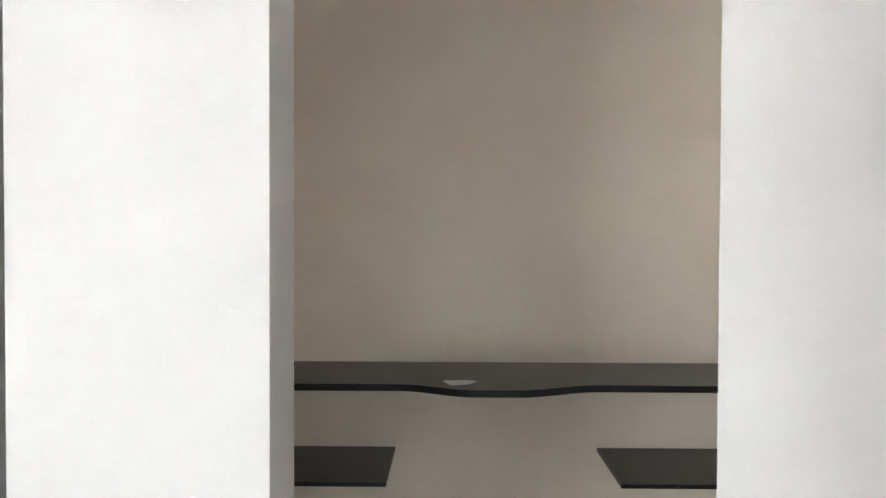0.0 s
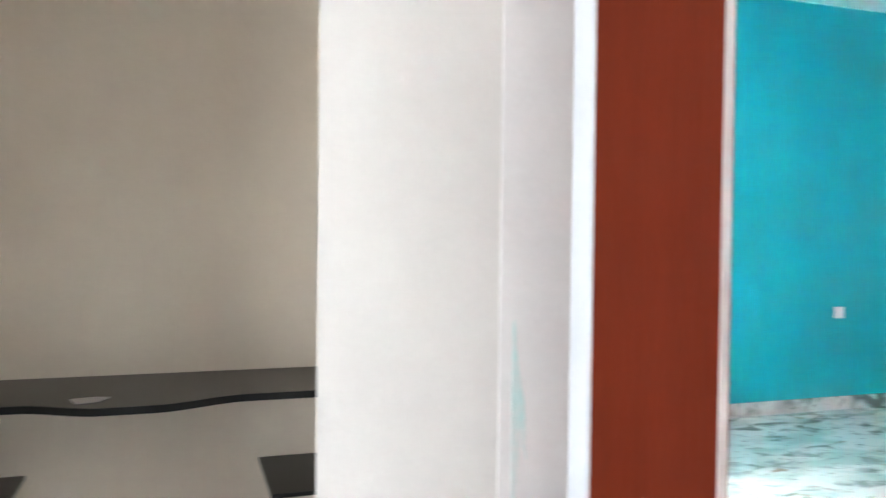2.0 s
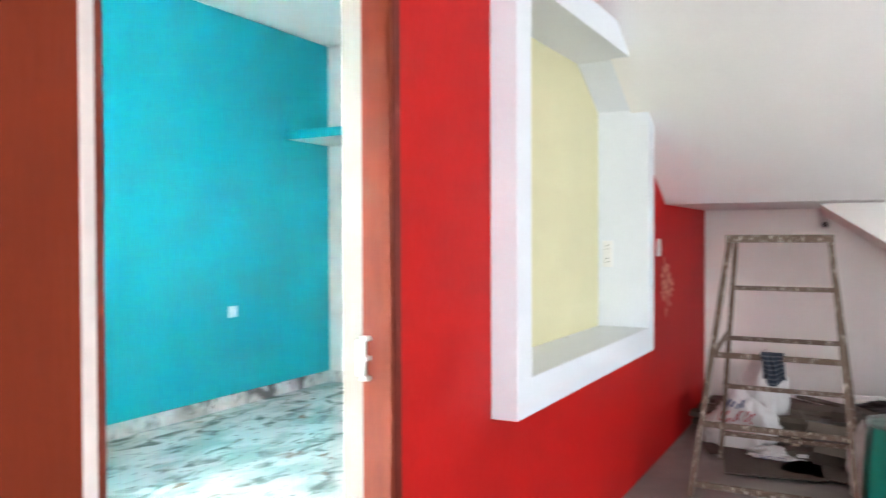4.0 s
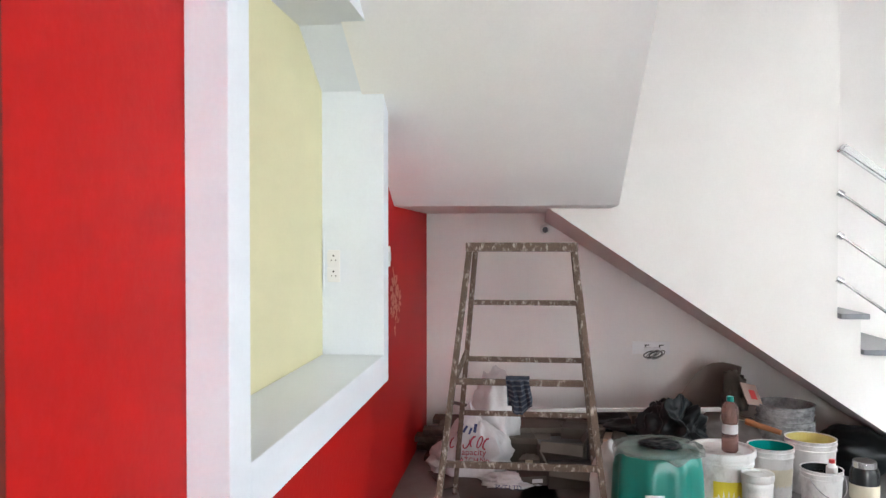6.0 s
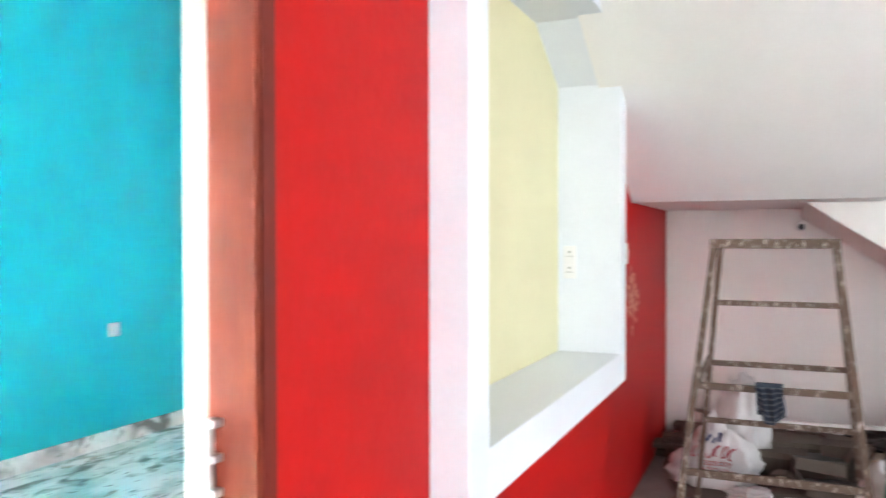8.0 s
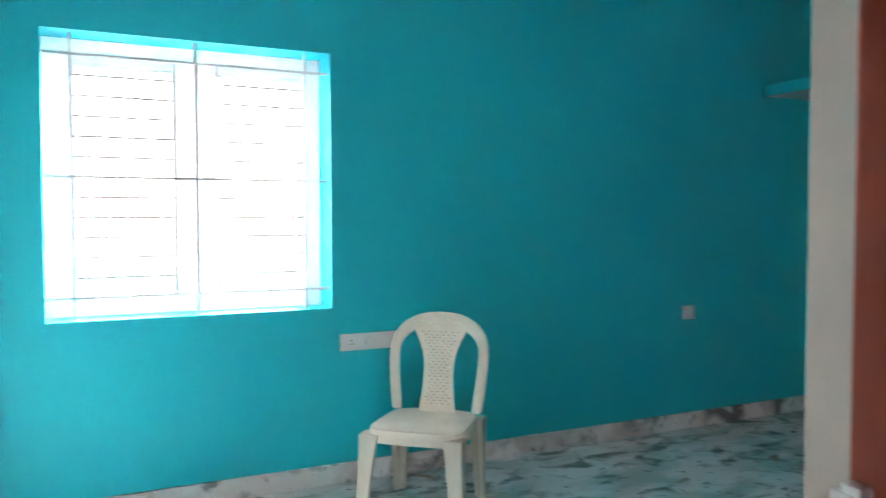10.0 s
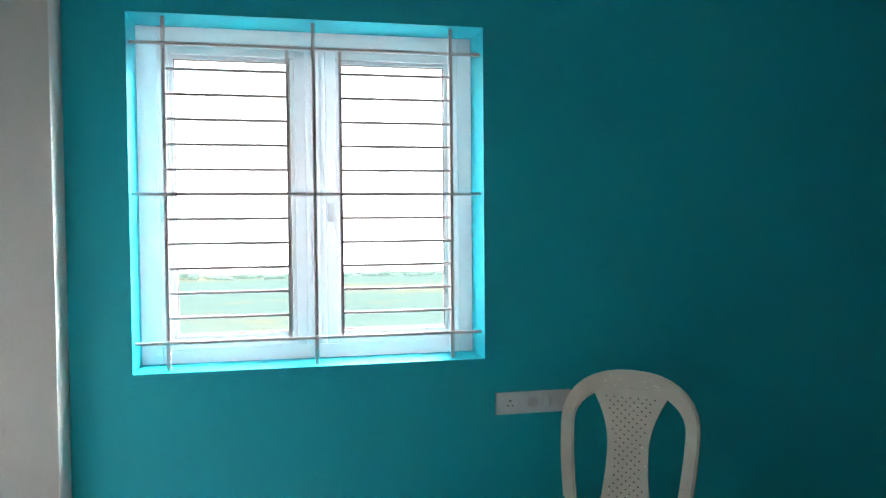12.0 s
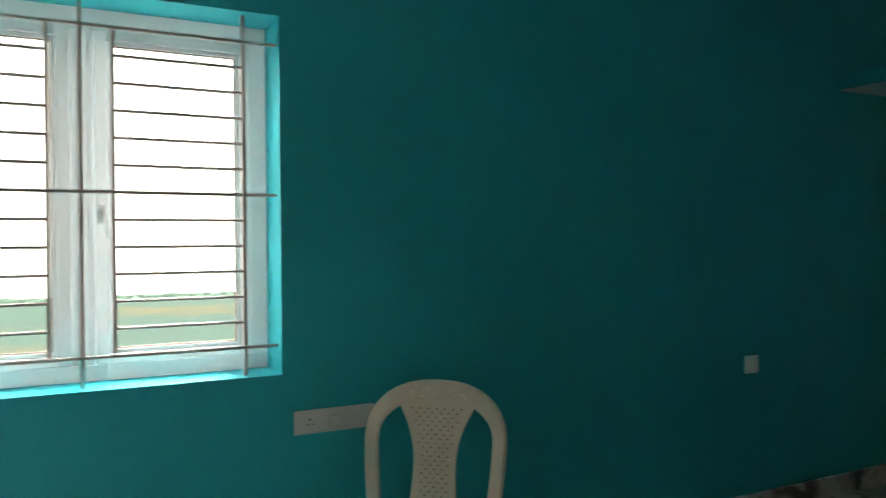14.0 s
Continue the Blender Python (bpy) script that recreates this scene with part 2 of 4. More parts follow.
def backdrop():
    """Bright hazy sky, and far woods beyond the field that glow in place of haze."""
    m = bpy.data.materials.new("bright_hazy_sky")
    m.use_nodes = True
    b = m.node_tree.nodes["Principled BSDF"]
    b.inputs["Base Color"].default_value = (0.8, 0.8, 0.8, 1)
    b.inputs["Emission Color"].default_value = (0.95, 0.97, 1.0, 1)
    b.inputs["Emission Strength"].default_value = 22.0
    setting("backdrop_sky", joined((-900, 900, 60, 62, -2.29, 700)), m, "bright white hazy sky beyond the field", "sky")
    rnd = random.Random(5)
    bm = bmesh.new()
    for k in range(520):
        x = rnd.uniform(-60, 70)
        clump = max(0.0, 1 - abs(x + 7.0) / 2.6) * 0.8 + max(0.0, 1 - abs(x - 21) / 9) * 0.25
        r = rnd.uniform(0.12, 0.30) * (1 + clump)
        top = 0.10 + 0.18 * abs(noise.noise(Vector((x * 0.35, 3, 0)))) + clump
        mtx = Matrix.Translation((x, 56 + rnd.uniform(-1.5, 1.5), -2.3 + rnd.random() * top)) @ Matrix.Diagonal((r * rnd.uniform(1.2, 2.4), r, r * rnd.uniform(0.5, 0.9), 1))
        ret = bmesh.ops.create_icosphere(bm, subdivisions=1, radius=1, matrix=mtx)
        for v in ret["verts"]:
            v.co += noise.noise_vector(v.co * 3.0) * 0.10
    hz = material("haze_glow_foliage", (0.10, 0.20, 0.12), 0.9, second=(0.16, 0.26, 0.16), scale=0.4)
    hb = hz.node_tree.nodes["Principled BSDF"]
    # Pale cyan emission on the trees stands in for haze and glare.
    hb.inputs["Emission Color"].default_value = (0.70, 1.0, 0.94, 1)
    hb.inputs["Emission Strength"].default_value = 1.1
    tagged(part("far_woods", bm, hz), "line of far trees beyond the field, glowing pale in place of haze", "trees", kind="stuff")


backdrop()
setting("floor_hall", joined((-2.6, ENDX, -4.2, 0.0, -0.15, 0.0), (-2.6, 0.62, 0.0, 2.4, -0.15, 0.0)), HALLF, "dusty grey stone tile floor of the hall", "floor")
setting("floor_bedroom", joined((0.62, RX1, 0.0, 1.35, -0.15, 0.001), (0.0, RX1, 1.35, TY, -0.15, 0.001)), MARBLE, "polished cloudy white and grey-green marble tile floor", "floor")
setting("ceiling_bedroom", joined((-0.1, RX1 + 0.1, 0.2, TY + 0.2, H, H + 0.12)), CEIL, "plain white painted bedroom ceiling", "ceiling")
setting("ceiling_hall", joined((-2.7, ENDX + 0.1, -4.3, 0.2, H + 0.002, H + 0.12), (-2.7, -0.1, 0.2, 2.5, H + 0.002, H + 0.12)), CEIL, "plain white painted hall ceiling", "ceiling")

# ---- setting: wall between hall and bedroom ----
# alcove recess: x 2.32..3.86, z 0.83..2.12, with the stair soffit cutting its corner
AX0, AX1, AZ0, AZ1, AB = 2.32, 3.86, 0.83, 2.12, 0.17
setting("wall_red", joined((1.645, AX0 - 0.02, 0, 0.085, 0, H), (1.71, AX0 - 0.02, 0.085, 0.2, 0, H), (AX1 + 0.02, ENDX, 0, 0.2, 0, H), (AX0 - 0.02, AX1 + 0.02, 0, 0.2, 0, AZ0 - 0.02), (AX0 - 0.02, AX1 + 0.02, 0, 0.2, AZ1 + 0.02, H),
                           (0.735, 1.64, 0, 0.2, 2.14, H)), RED, "glossy bright red painted hall wall", "wall")
setting("wall_alcove_back", joined((AX0 - 0.018, AX1 + 0.018, AB, 0.198, AZ0 - 0.018, AZ1 + 0.018)), YELLOW, "pale yellow painted back of the wall recess", "wall")
setting("wall_bedroom_side", joined((1.71, RX1, 0.2, 0.21, 0, H), (0.66, 0.735, 0.2, 0.21, 0, H), (0.735, 1.662, 0.2, 0.21, 2.14, H)), CREAM, "cream painted bedroom side of the partition", "wall")
setting("wall_white_pier", prism([(-0.093, 0.0), (0.249, 0.0), (0.249, 0.2), (0.12, 0.2)], 0, H, "z"), CREAM, "smooth cream white wall pier beside the alcove", "wall")
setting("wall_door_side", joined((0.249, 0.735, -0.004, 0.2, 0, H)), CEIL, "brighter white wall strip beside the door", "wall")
setting("wall_white_left", joined((-1.37, -0.894, 0.0, 0.215, 0, H), (-0.894, -0.093, 0.0, 0.152, 2.2, H)), CREAM, "smooth cream white wall beside the dressing alcove", "wall")

# ---- setting: dressing alcove ----
setting("wall_dressing_back", joined((-1.245, 0.62, 1.172, 1.345, 0, H)), WARM, "dim putty grey-brown back wall of the dressing alcove", "wall")
setting("wall_dressing_side", joined((-1.245, -1.110, 0.215, 1.172, 0, H)), WARM, "dim putty side wall of the dressing alcove", "wall")
setting("wall_dressing_end", joined((0.52, 0.62, 0.2, 1.172, 0, H)), WARM, "dim putty end wall of the dressing alcove", "wall")

# ---- setting: bedroom ----
WX0, WX1, WZ0, WZ1 = 0.766, 2.022, 0.876, 2.119
setting("wall_teal", joined((-0.1, WX0, TY, TY + 0.27, 0, H), (WX1, RX1 + 0.1, TY, TY + 0.27, 0, H), (WX0, WX1, TY, TY + 0.27, 0, WZ0), (WX0, WX1, TY, TY + 0.27, WZ1, H)),
        TEAL, "bright teal painted bedroom wall with a window", "wall")
setting("wall_bedroom_end", joined((RX1, RX1 + 0.1, 0.2, TY, 0, H)), CREAM, "cream painted end wall of the bedroom", "wall")
setting("wall_bedroom_left", joined((0.62, 0.66, 0.2, 1.345, 0, H), (-0.1, 0.0, 1.345, TY, 0, H), (0.0, 0.62, 1.345, 1.385, 0, H)), CREAM, "cream painted inner wall of the bedroom", "wall")
setting("wall_recess", joined((0.0, 0.563, 3.04, TY, 0, H)), CREAM, "beige wall pier beside the bedroom window", "wall")
setting("wall_recess_front", joined((0.0, 0.43, 2.62, 2.68, 0, H), (0.43, 0.558, 2.62, 3.04, 2.17, H)), CREAM, "cream white recess front with a beam over it", "wall")
setting("loft_slab", joined((4.972, RX1, 0.21, TY, 2.112, 2.175)), [CREAM], "cream concrete loft shelf along the end wall", "loft")
setting("loft_edge", joined((4.96, 4.972, 0.21, TY, 2.108, 2.18)), TEAL, "teal painted front edge of the loft shelf", "trim")
setting("baseboard_teal_wall", joined((0.563, RX1, TY - 0.012, TY, 0.001, 0.10)), SKIRT, "cloudy grey and brown marble skirting", "baseboard")
setting("baseboard_end_wall", joined((RX1 - 0.012, RX1, 0.21, TY - 0.012, 0.001, 0.10)), SKIRT, "cloudy grey and brown marble skirting", "baseboard")

# ---- setting: hall ----
setting("wall_end", joined((ENDX, ENDX + 0.15, -4.3, 0.2, 0, H)), PINKW, "pinkish white undercoated wall behind the stair", "wall")
# Openings of these unseen walls are added to let the hall lamps in.
setting("wall_south", joined((-2.7, -1.85, -4.4, -4.2, 0, H), (-0.15, 2.55, -4.4, -4.2, 0, H), (4.05, ENDX, -4.4, -4.2, 0, H), (-1.85, -0.15, -4.4, -4.2, 0, 0.35), (2.55, 4.05, -4.4, -4.2, 0, 0.35),
                             (-1.85, -0.15, -4.4, -4.2, 2.25, H), (2.55, 4.05, -4.4, -4.2, 2.25, H)), CREAM, "cream painted unseen hall wall with openings added for light", "wall")
setting("wall_west", joined((-2.7, -2.6, -4.2, -2.85, 0, H), (-2.7, -2.6, -1.75, 2.5, 0, H), (-2.7, -2.6, -2.85, -1.75, 2.1, H)), CREAM, "cream painted unseen hall wall with an opening added for light", "wall")
setting("wall_passage", joined((-2.6, -1.245, 2.4, 2.5, 0, H), (-1.37, -1.245, 0.215, 2.4, 0, H)), CREAM, "cream painted passage wall", "wall")

# ---- stair ----
def stair():
    st = thing("staircase", "white plastered staircase with dark grey stone treads", "staircase", (0, 0, 0), kind="structure")
    s2 = 0.57
    x_top = 4.626 - (H - 1.481) / s2
    # upper flight with its landing
    part("upper_flight", prism([(5.9, 1.481), (4.626, 1.481), (x_top, H - 0.001), (x_top + 0.5, H - 0.001), (4.626, 1.68), (5.9, 1.68)], -1.14, -0.002, "y"), CEIL, st, "white plastered sloping stair soffit")
    sl = 0.677
    poly = [(-0.797, 1.487)]
    y_floor = -0.797 - 1.487 / sl
    poly += [(y_floor, 0.0)]
    tops = []
    z, y = 0.885, -2.455
    while z > 0.05:
        tops.append((y, z))
        z -= 0.19
        y -= 0.28
    poly.append((tops[-1][0], 0.0))
    for i in range(len(tops) - 1, -1, -1):
        poly.append((tops[i][0], tops[i][1]))
        poly.append((tops[i][0] + 0.28, tops[i][1]) if i else (-2.335, tops[0][1]))
    poly += [(-2.335, H - 0.002), (-1.142, H - 0.002), (-1.142, 1.487)]
    part("stringer_wall", prism(poly, 5.03, 5.13, "x"), CREAM, st, "cream white wall closing the lower flight")
    body = [(-0.797, 1.486), (y_floor, 0.003), (tops[-1][0], 0.003)]
    for i in range(len(tops) - 1, -1, -1):
        body.append((tops[i][0], tops[i][1] - 0.002))
        body.append((tops[i][0] + 0.28, tops[i][1] - 0.002))
    z, y = tops[0][1], tops[0][0]
    while z < 1.5:
        z += 0.19
        y += 0.28
        body += [(y, z), (y + 0.28, z)]
    flight = prism(body, 5.131, ENDX - 0.002, "x")
    for v in flight.verts:
        if v.co.x > 5.5 and abs(v.co.z - (1.486 + (v.co.y + 0.797) * sl)) < 0.01 and v.co.z > 0.1:
            v.co.z -= 0.06
    part("lower_flight", flight, PINKW, st)
    for i, (yy, zz) in enumerate(tops):
        part("tread", box(4.985, ENDX - 0.004, yy - 0.03, yy + 0.28 if i else -2.337, zz, zz + 0.03, 0.006), TREAD, st, "dark grey granite tread")


TREAD = material("grey_granite_tread", (0.22, 0.23, 0.25), 0.3, second=(0.13, 0.135, 0.15), scale=40, grain=0.15)
stair()


# ---- door frame and leaf ----
def door_frame():
    d = thing("door_1", "open bedroom doorway with a brown painted wooden frame", "door frame", (0, 0, 0), kind="structure")
    part("jamb", box(DX1, 1.645, -0.004, 0.085, 0.0, 2.14, 0.004), MAROON, d, "brown painted right jamb")
    part("jamb", box(0.735, DX0, -0.004, 0.085, 0.0, 2.14, 0.004), MAROON, d)
    part("rebate", box(DX0, 0.808, 0.045, 0.085, 0.0, 2.10, 0.003), MAROON, d)
    part("head", box(DX0, DX1, -0.004, 0.085, 2.10, 2.14, 0.004), MAROON, d)
    # Dark strip puts the shade along the jamb's outer side into colour.
    part("jamb_shade", box(1.612, 1.6445, -0.0075, -0.0045, 0.0, 2.14), JAMBSHADE, d, "dark brown strip standing for shade on the jamb")
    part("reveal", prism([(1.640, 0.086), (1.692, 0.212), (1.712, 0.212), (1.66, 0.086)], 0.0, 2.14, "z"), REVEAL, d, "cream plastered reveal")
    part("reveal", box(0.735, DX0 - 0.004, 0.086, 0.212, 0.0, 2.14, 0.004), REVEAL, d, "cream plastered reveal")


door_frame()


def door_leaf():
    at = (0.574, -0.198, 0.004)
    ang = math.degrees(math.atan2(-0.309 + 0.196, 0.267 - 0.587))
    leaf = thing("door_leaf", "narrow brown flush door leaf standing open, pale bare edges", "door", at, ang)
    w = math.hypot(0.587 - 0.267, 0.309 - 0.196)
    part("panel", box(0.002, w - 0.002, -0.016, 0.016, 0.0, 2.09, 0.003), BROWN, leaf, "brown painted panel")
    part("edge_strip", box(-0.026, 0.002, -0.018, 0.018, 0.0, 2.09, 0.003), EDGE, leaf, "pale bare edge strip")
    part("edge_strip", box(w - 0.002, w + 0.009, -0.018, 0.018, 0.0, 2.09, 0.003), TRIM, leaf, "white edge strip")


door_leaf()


# ---- framed alcove in the red wall ----
def alcove_frame():
    fr = thing("alcove_frame", "white box frame standing proud round the yellow wall recess", "frame", (0, 0, 0), kind="structure")
    y0 = -0.092
    xs = 4.626 - (2.235 - 1.481) / 0.57
    part("frame_side", box(2.20, AX0, y0, AB - 0.001, 0.706, 2.24, 0.003), TRIM, fr)
    part("frame_side", prism([(AX1, 0.83), (3.97, 0.83), (3.97, 1.95), (AX1, 1.99)], y0, AB - 0.001, "y"), TRIM, fr)
    part("frame_bottom", box(AX0, 3.97, y0, AB - 0.001, 0.706, 0.83, 0.003), TRIM, fr)
    part("frame_top", prism([(AX0, AZ1), (3.54, AZ1), (AX1, 1.93), (3.97, 1.90), (xs + 0.1, 2.235), (AX0, 2.235)], y0, AB - 0.001, "y"), TRIM, fr)


alcove_frame()


# ---- dressing shelves ----
def bowed_shelf():
    sh = thing("granite_shelf", "black granite dressing shelf with a bowed front edge", "shelf", (0, 0, 0))

    def ease(v):
        v = min(max(v, 0.0), 1.0)
        return v * v * (3 - 2 * v)

    front = [(-1.109, 0.79)]
    n = 30
    for i in range(n + 1):
        u = i / n
        front.append((-0.71 + u * 0.56, 0.79 - 0.078 * ease(u / 0.36) * ease((1 - u) / 0.42)))
    front.append((0.519, 0.79))
    part("slab", prism([(-1.109, 1.171)] + [(x, y + 0.004) for x, y in front] + [(0.519, 1.171)], 0.833, 0.851, "z"), GRANITE, sh)
    part("front_edge", prism(front + [(x, y + 0.0038) for x, y in reversed(front)], 0.8315, 0.8508, "z"), EDGEG, sh, "darker sawn front edge with worn specks")


def side_shelf(x0, x1):
    sh = thing("low_granite_shelf", "short black granite side shelf in the alcove", "shelf", (0, 0, 0), group="low side shelves")
    part("slab", box(x0, x1, 0.804, 1.171, 0.557, 0.568), GRANITE, sh)
    part("front_edge", box(x0, x1, 0.800, 0.8038, 0.556, 0.5678), EDGEG, sh, "darker sawn front edge with worn specks")


EDGEG = material("sawn_granite_edge", (0.012, 0.012, 0.012), 0.5, spec=0.2, second=(0.20, 0.19, 0.175), scale=38, amount=0.8, sharp=(0.66, 0.74), grain=0.2)
bowed_shelf()
side_shelf(-1.109, -0.752)
side_shelf(-0.085, 0.519)


# ---- bedroom window ----
def ring(bm, x0, x1, y0, y1, z0, z1, left, right, low, top, bevel=0.0):
    """Four bars round an upright opening, butted end to end."""
    bx(bm, x0, x0 + left, y0, y1, z0, z1, bevel)
    bx(bm, x1 - right, x1, y0, y1, z0, z1, bevel)
    bx(bm, x0 + left, x1 - right, y0, y1, z0, z0 + low, bevel)
    bx(bm, x0 + left, x1 - right, y0, y1, z1 - top, z1, bevel)
    return bm


def window():
    w = thing("window_1", "white plastic two-sash window with a grey iron grille", "window", (0, 0, 0), kind="structure")
    y0, y1 = 3.375, 3.435
    fb = ring(bmesh.new(), WX0, WX1, y0, y1, WZ0, WZ1, 0.072, 0.056, 0.054, 0.072, 0.003)
    bx(fb, 1.372, 1.444, y0, y1, WZ0 + 0.054, WZ1 - 0.072, 0.003)
    bx(fb, 1.386, 1.392, y0 - 0.005, y0 + 0.002, WZ0 + 0.054, WZ1 - 0.072)
    bx(fb, 1.424, 1.430, y0 - 0.005, y0 + 0.002, WZ0 + 0.054, WZ1 - 0.072)
    part("window_frame", fb, UPVC, w)
    for a, b in ((0.839, 1.371), (1.445, 1.965)):
        z0, z1 = WZ0 + 0.055, WZ1 - 0.073
        s = part("sash", ring(bmesh.new(), a, b, 3.362, 3.415, z0, z1, 0.041, 0.041, 0.035, 0.030, 0.004), UPVC, w)
        a1, b1, c0, c1 = a + 0.0412, b - 0.0412, z0 + 0.0352, z1 - 0.0302
        part("glazing_bead", ring(bmesh.new(), a1, b1, 3.370, 3.384, c0, c1, 0.015, 0.015, 0.015, 0.015, 0.003), UPVC, s)
        part("gasket", ring(bmesh.new(), a1 + 0.0152, b1 - 0.0152, 3.376, 3.384, c0 + 0.0152, c1 - 0.0152, 0.004, 0.004, 0.004, 0.004), GASKET, s, "thin brownish rubber gasket")
        p = part("pane", box(a1, b1, 3.3845, 3.390, c0, c1), GLASS, s)
        p.visible_shadow = False
    for hx in (0.858, 1.463):
        h = bmesh.new()
        bx(h, hx - 0.012, hx + 0.012, 3.345, 3.3618, 1.40, 1.47, 0.004)
        beam(h, (hx, 3.345, 1.46), (hx + 0.022, 3.325, 1.352), 0.018, 0.014, 0.004, (1, 0, 0))
        part("handle", h, UPVC, w, "white sash handle")
    gy = 3.238
    top, bot = 2.026, 0.974
    for x in (0.879, 1.397, 1.908):
        part("grille_bar", beam(bmesh.new(), (x, gy, WZ0), (x, gy, WZ1), 0.014, 0.014, 0.002), BARS, w)
    for z in (top, 1.50, bot):
        part("grille_bar", beam(bmesh.new(), (WX0, gy - 0.008, z), (WX1, gy - 0.008, z), 0.011, 0.011, 0.002), BARS, w)
    for x in (1.303, 1.493):
        part("grille_bar", beam(bmesh.new(), (x, gy, bot), (x, gy, top), 0.012, 0.012, 0.002), BARS, w)
    for i in range(1, 12):
        if i == 6:
            continue
        z = top + (bot - top) * i / 12
        for a, b in ((0.879, 1.303), (1.493, 1.908)):
            part("grille_rod", rod(bmesh.new(), (a, gy, z), (b, gy, z), 0.0056, n=8), BARS, w)


window()


# ---- bedroom things ----
CHAIRP = material("ivory_chair_plastic", (0.50, 0.465, 0.39), 0.2, second=(0.43, 0.39, 0.32), scale=7, amount=0.6, grain=0.05, bump=0.03)
HOLES = material("shaded_perforation", (0.05, 0.042, 0.032), 0.8, second=(0.09, 0.075, 0.055), scale=60)
SPLASH = material("dried_paint_splash", (0.86, 0.85, 0.82), 0.6, second=(0.78, 0.77, 0.73), scale=30)


def strip(left, right, thick):
    """A solid band between two rows of points (same count), thickened along its own normal."""
    bm = bmesh.new()
    a = [bm.verts.new(p) for p in left]
    c = [bm.verts.new(p) for p in right]
    for i in range(len(a) - 1):
        bm.faces.new((a[i], a[i + 1], c[i + 1], c[i]))
    bmesh.ops.recalc_face_normals(bm, faces=bm.faces)
    bmesh.ops.solidify(bm, geom=bm.faces[:], thickness=thick)
    bmesh.ops.recalc_face_normals(bm, faces=bm.faces)
    return bm


def plastic_chair(at, turn):
    """One-piece garden chair; local +x is its front."""
    ch = thing("plastic_chair", "ivory moulded plastic armless chair standing by the teal wall", "chair", at, turn)
    seat_z = 0.405

    def back(u, v):
        """Point of the back shell: u across, v up from the seat."""
        return Vector((-0.19 - 0.17 * v - 0.10 * v * v + 0.35 * u * u * (0.6 + v), u, seat_z + v))

    def half(v):
        return 0.220 + 0.026 * math.sin(min(v / 0.30, 1) * math.pi / 2)

    vt = 0.457

    def splat_half(v):
        return 0.088 - 0.016 * math.sin(math.pi * min(max(v, 0) / 0.36, 1)) + 0.055 * max(0, (v - 0.20) / 0.20) ** 2

    n = 44
    outer, inner = [], []
    for i in range(n + 1):
        u = i / n
        if u < 0.3:
            v = u / 0.3 * 0.27
            outer.append(back(-half(v), v))
            inner.append(back(-half(v) + 0.048, v))
        elif u > 0.7:
            v = (1 - u) / 0.3 * 0.27
            outer.append(back(half(v), v))
            inner.append(back(half(v) - 0.048, v))
        else:
            a = math.pi * (1 - (u - 0.3) / 0.4)
            ca, sa = math.cos(a), math.sin(a)
            w = half(0.27)
            outer.append(back(w * math.copysign(abs(ca) ** 0.85, ca), 0.27 + (vt - 0.27) * sa ** 0.9))
            inner.append(back((w - 0.048) * math.copysign(abs(ca) ** 0.9, ca), 0.27 + (vt - 0.27 - 0.062) * sa ** 0.95))
    arch = strip(outer, inner, 0.022)
    bmesh.ops.bevel(arch, geom=[e for e in arch.edges if e.calc_face_angle(0) > 0.9], offset=0.006, segments=2, affect="EDGES")
    part("backrest", arch, CHAIRP, ch, smooth=True)
    rows_l, rows_r = [], []
    for i in range(25):
        v = -0.005 + i / 24 * 0.402
        w = splat_half(v)
        rows_l.append(back(-w, v) + Vector((0.004, 0, 0)))
        rows_r.append(back(w, v) + Vector((0.004, 0, 0)))
    sp = strip(rows_l, rows_r, 0.012)
    splat = part("splat", sp, CHAIRP, ch, "perforated plastic splat", smooth=True)
    # The splat is solid; dark pegs paint the shade of its holes.
    holes = bmesh.new()
    for r in range(25):
        v = 0.035 + r * 0.0138
        w = 0.066 - 0.014 * math.sin(math.pi * min(v / 0.36, 1)) + 0.04 * max(0, (v - 0.20) / 0.20) ** 2
        k = 4
        for c in range(-k, k + 1):
            u = (c + 0.5 * (r % 2)) * 0.0285
            if abs(u) < w:
                p = Vector((back(splat_half(v), v).x + 0.0166, u, seat_z + v))
                q = p - Vector((0.016, 0, 0))
                rod(holes, p, q, 0.0032, n=8)
    part("perforations", holes, HOLES, splat, "rows of small dark pegs standing for shaded holes")["kind"] = "stuff"
    # seat shell
    pts = []
    for i in range(40):
        a = 2 * math.pi * i / 40
        ca, sa = math.cos(a), math.sin(a)
        x = 0.222 * math.copysign(abs(ca) ** 0.45, ca)
        y = (0.216 + 0.012 * ca) * math.copysign(abs(sa) ** 0.45, sa)
        pts.append((x, y))
    bm = bmesh.new()
    rings = []
    for k, (s, z) in enumerate(((1.0, -0.055), (1.0, -0.012), (0.975, 0.0), (0.86, -0.008), (0.55, -0.014), (0.2, -0.017))):
        rings.append([bm.verts.new((x * s, y * s, seat_z + z)) for x, y in pts])
    for a, c in zip(rings, rings[1:]):
        for i in range(40):
            j = (i + 1) % 40
            bm.faces.new((a[i], a[j], c[j], c[i]))
    bm.faces.new(rings[-1])
    bmesh.ops.recalc_face_normals(bm, faces=bm.faces)
    bmesh.ops.solidify(bm, geom=bm.faces[:], thickness=0.006)
    part("seat", bm, CHAIRP, ch, smooth=True)
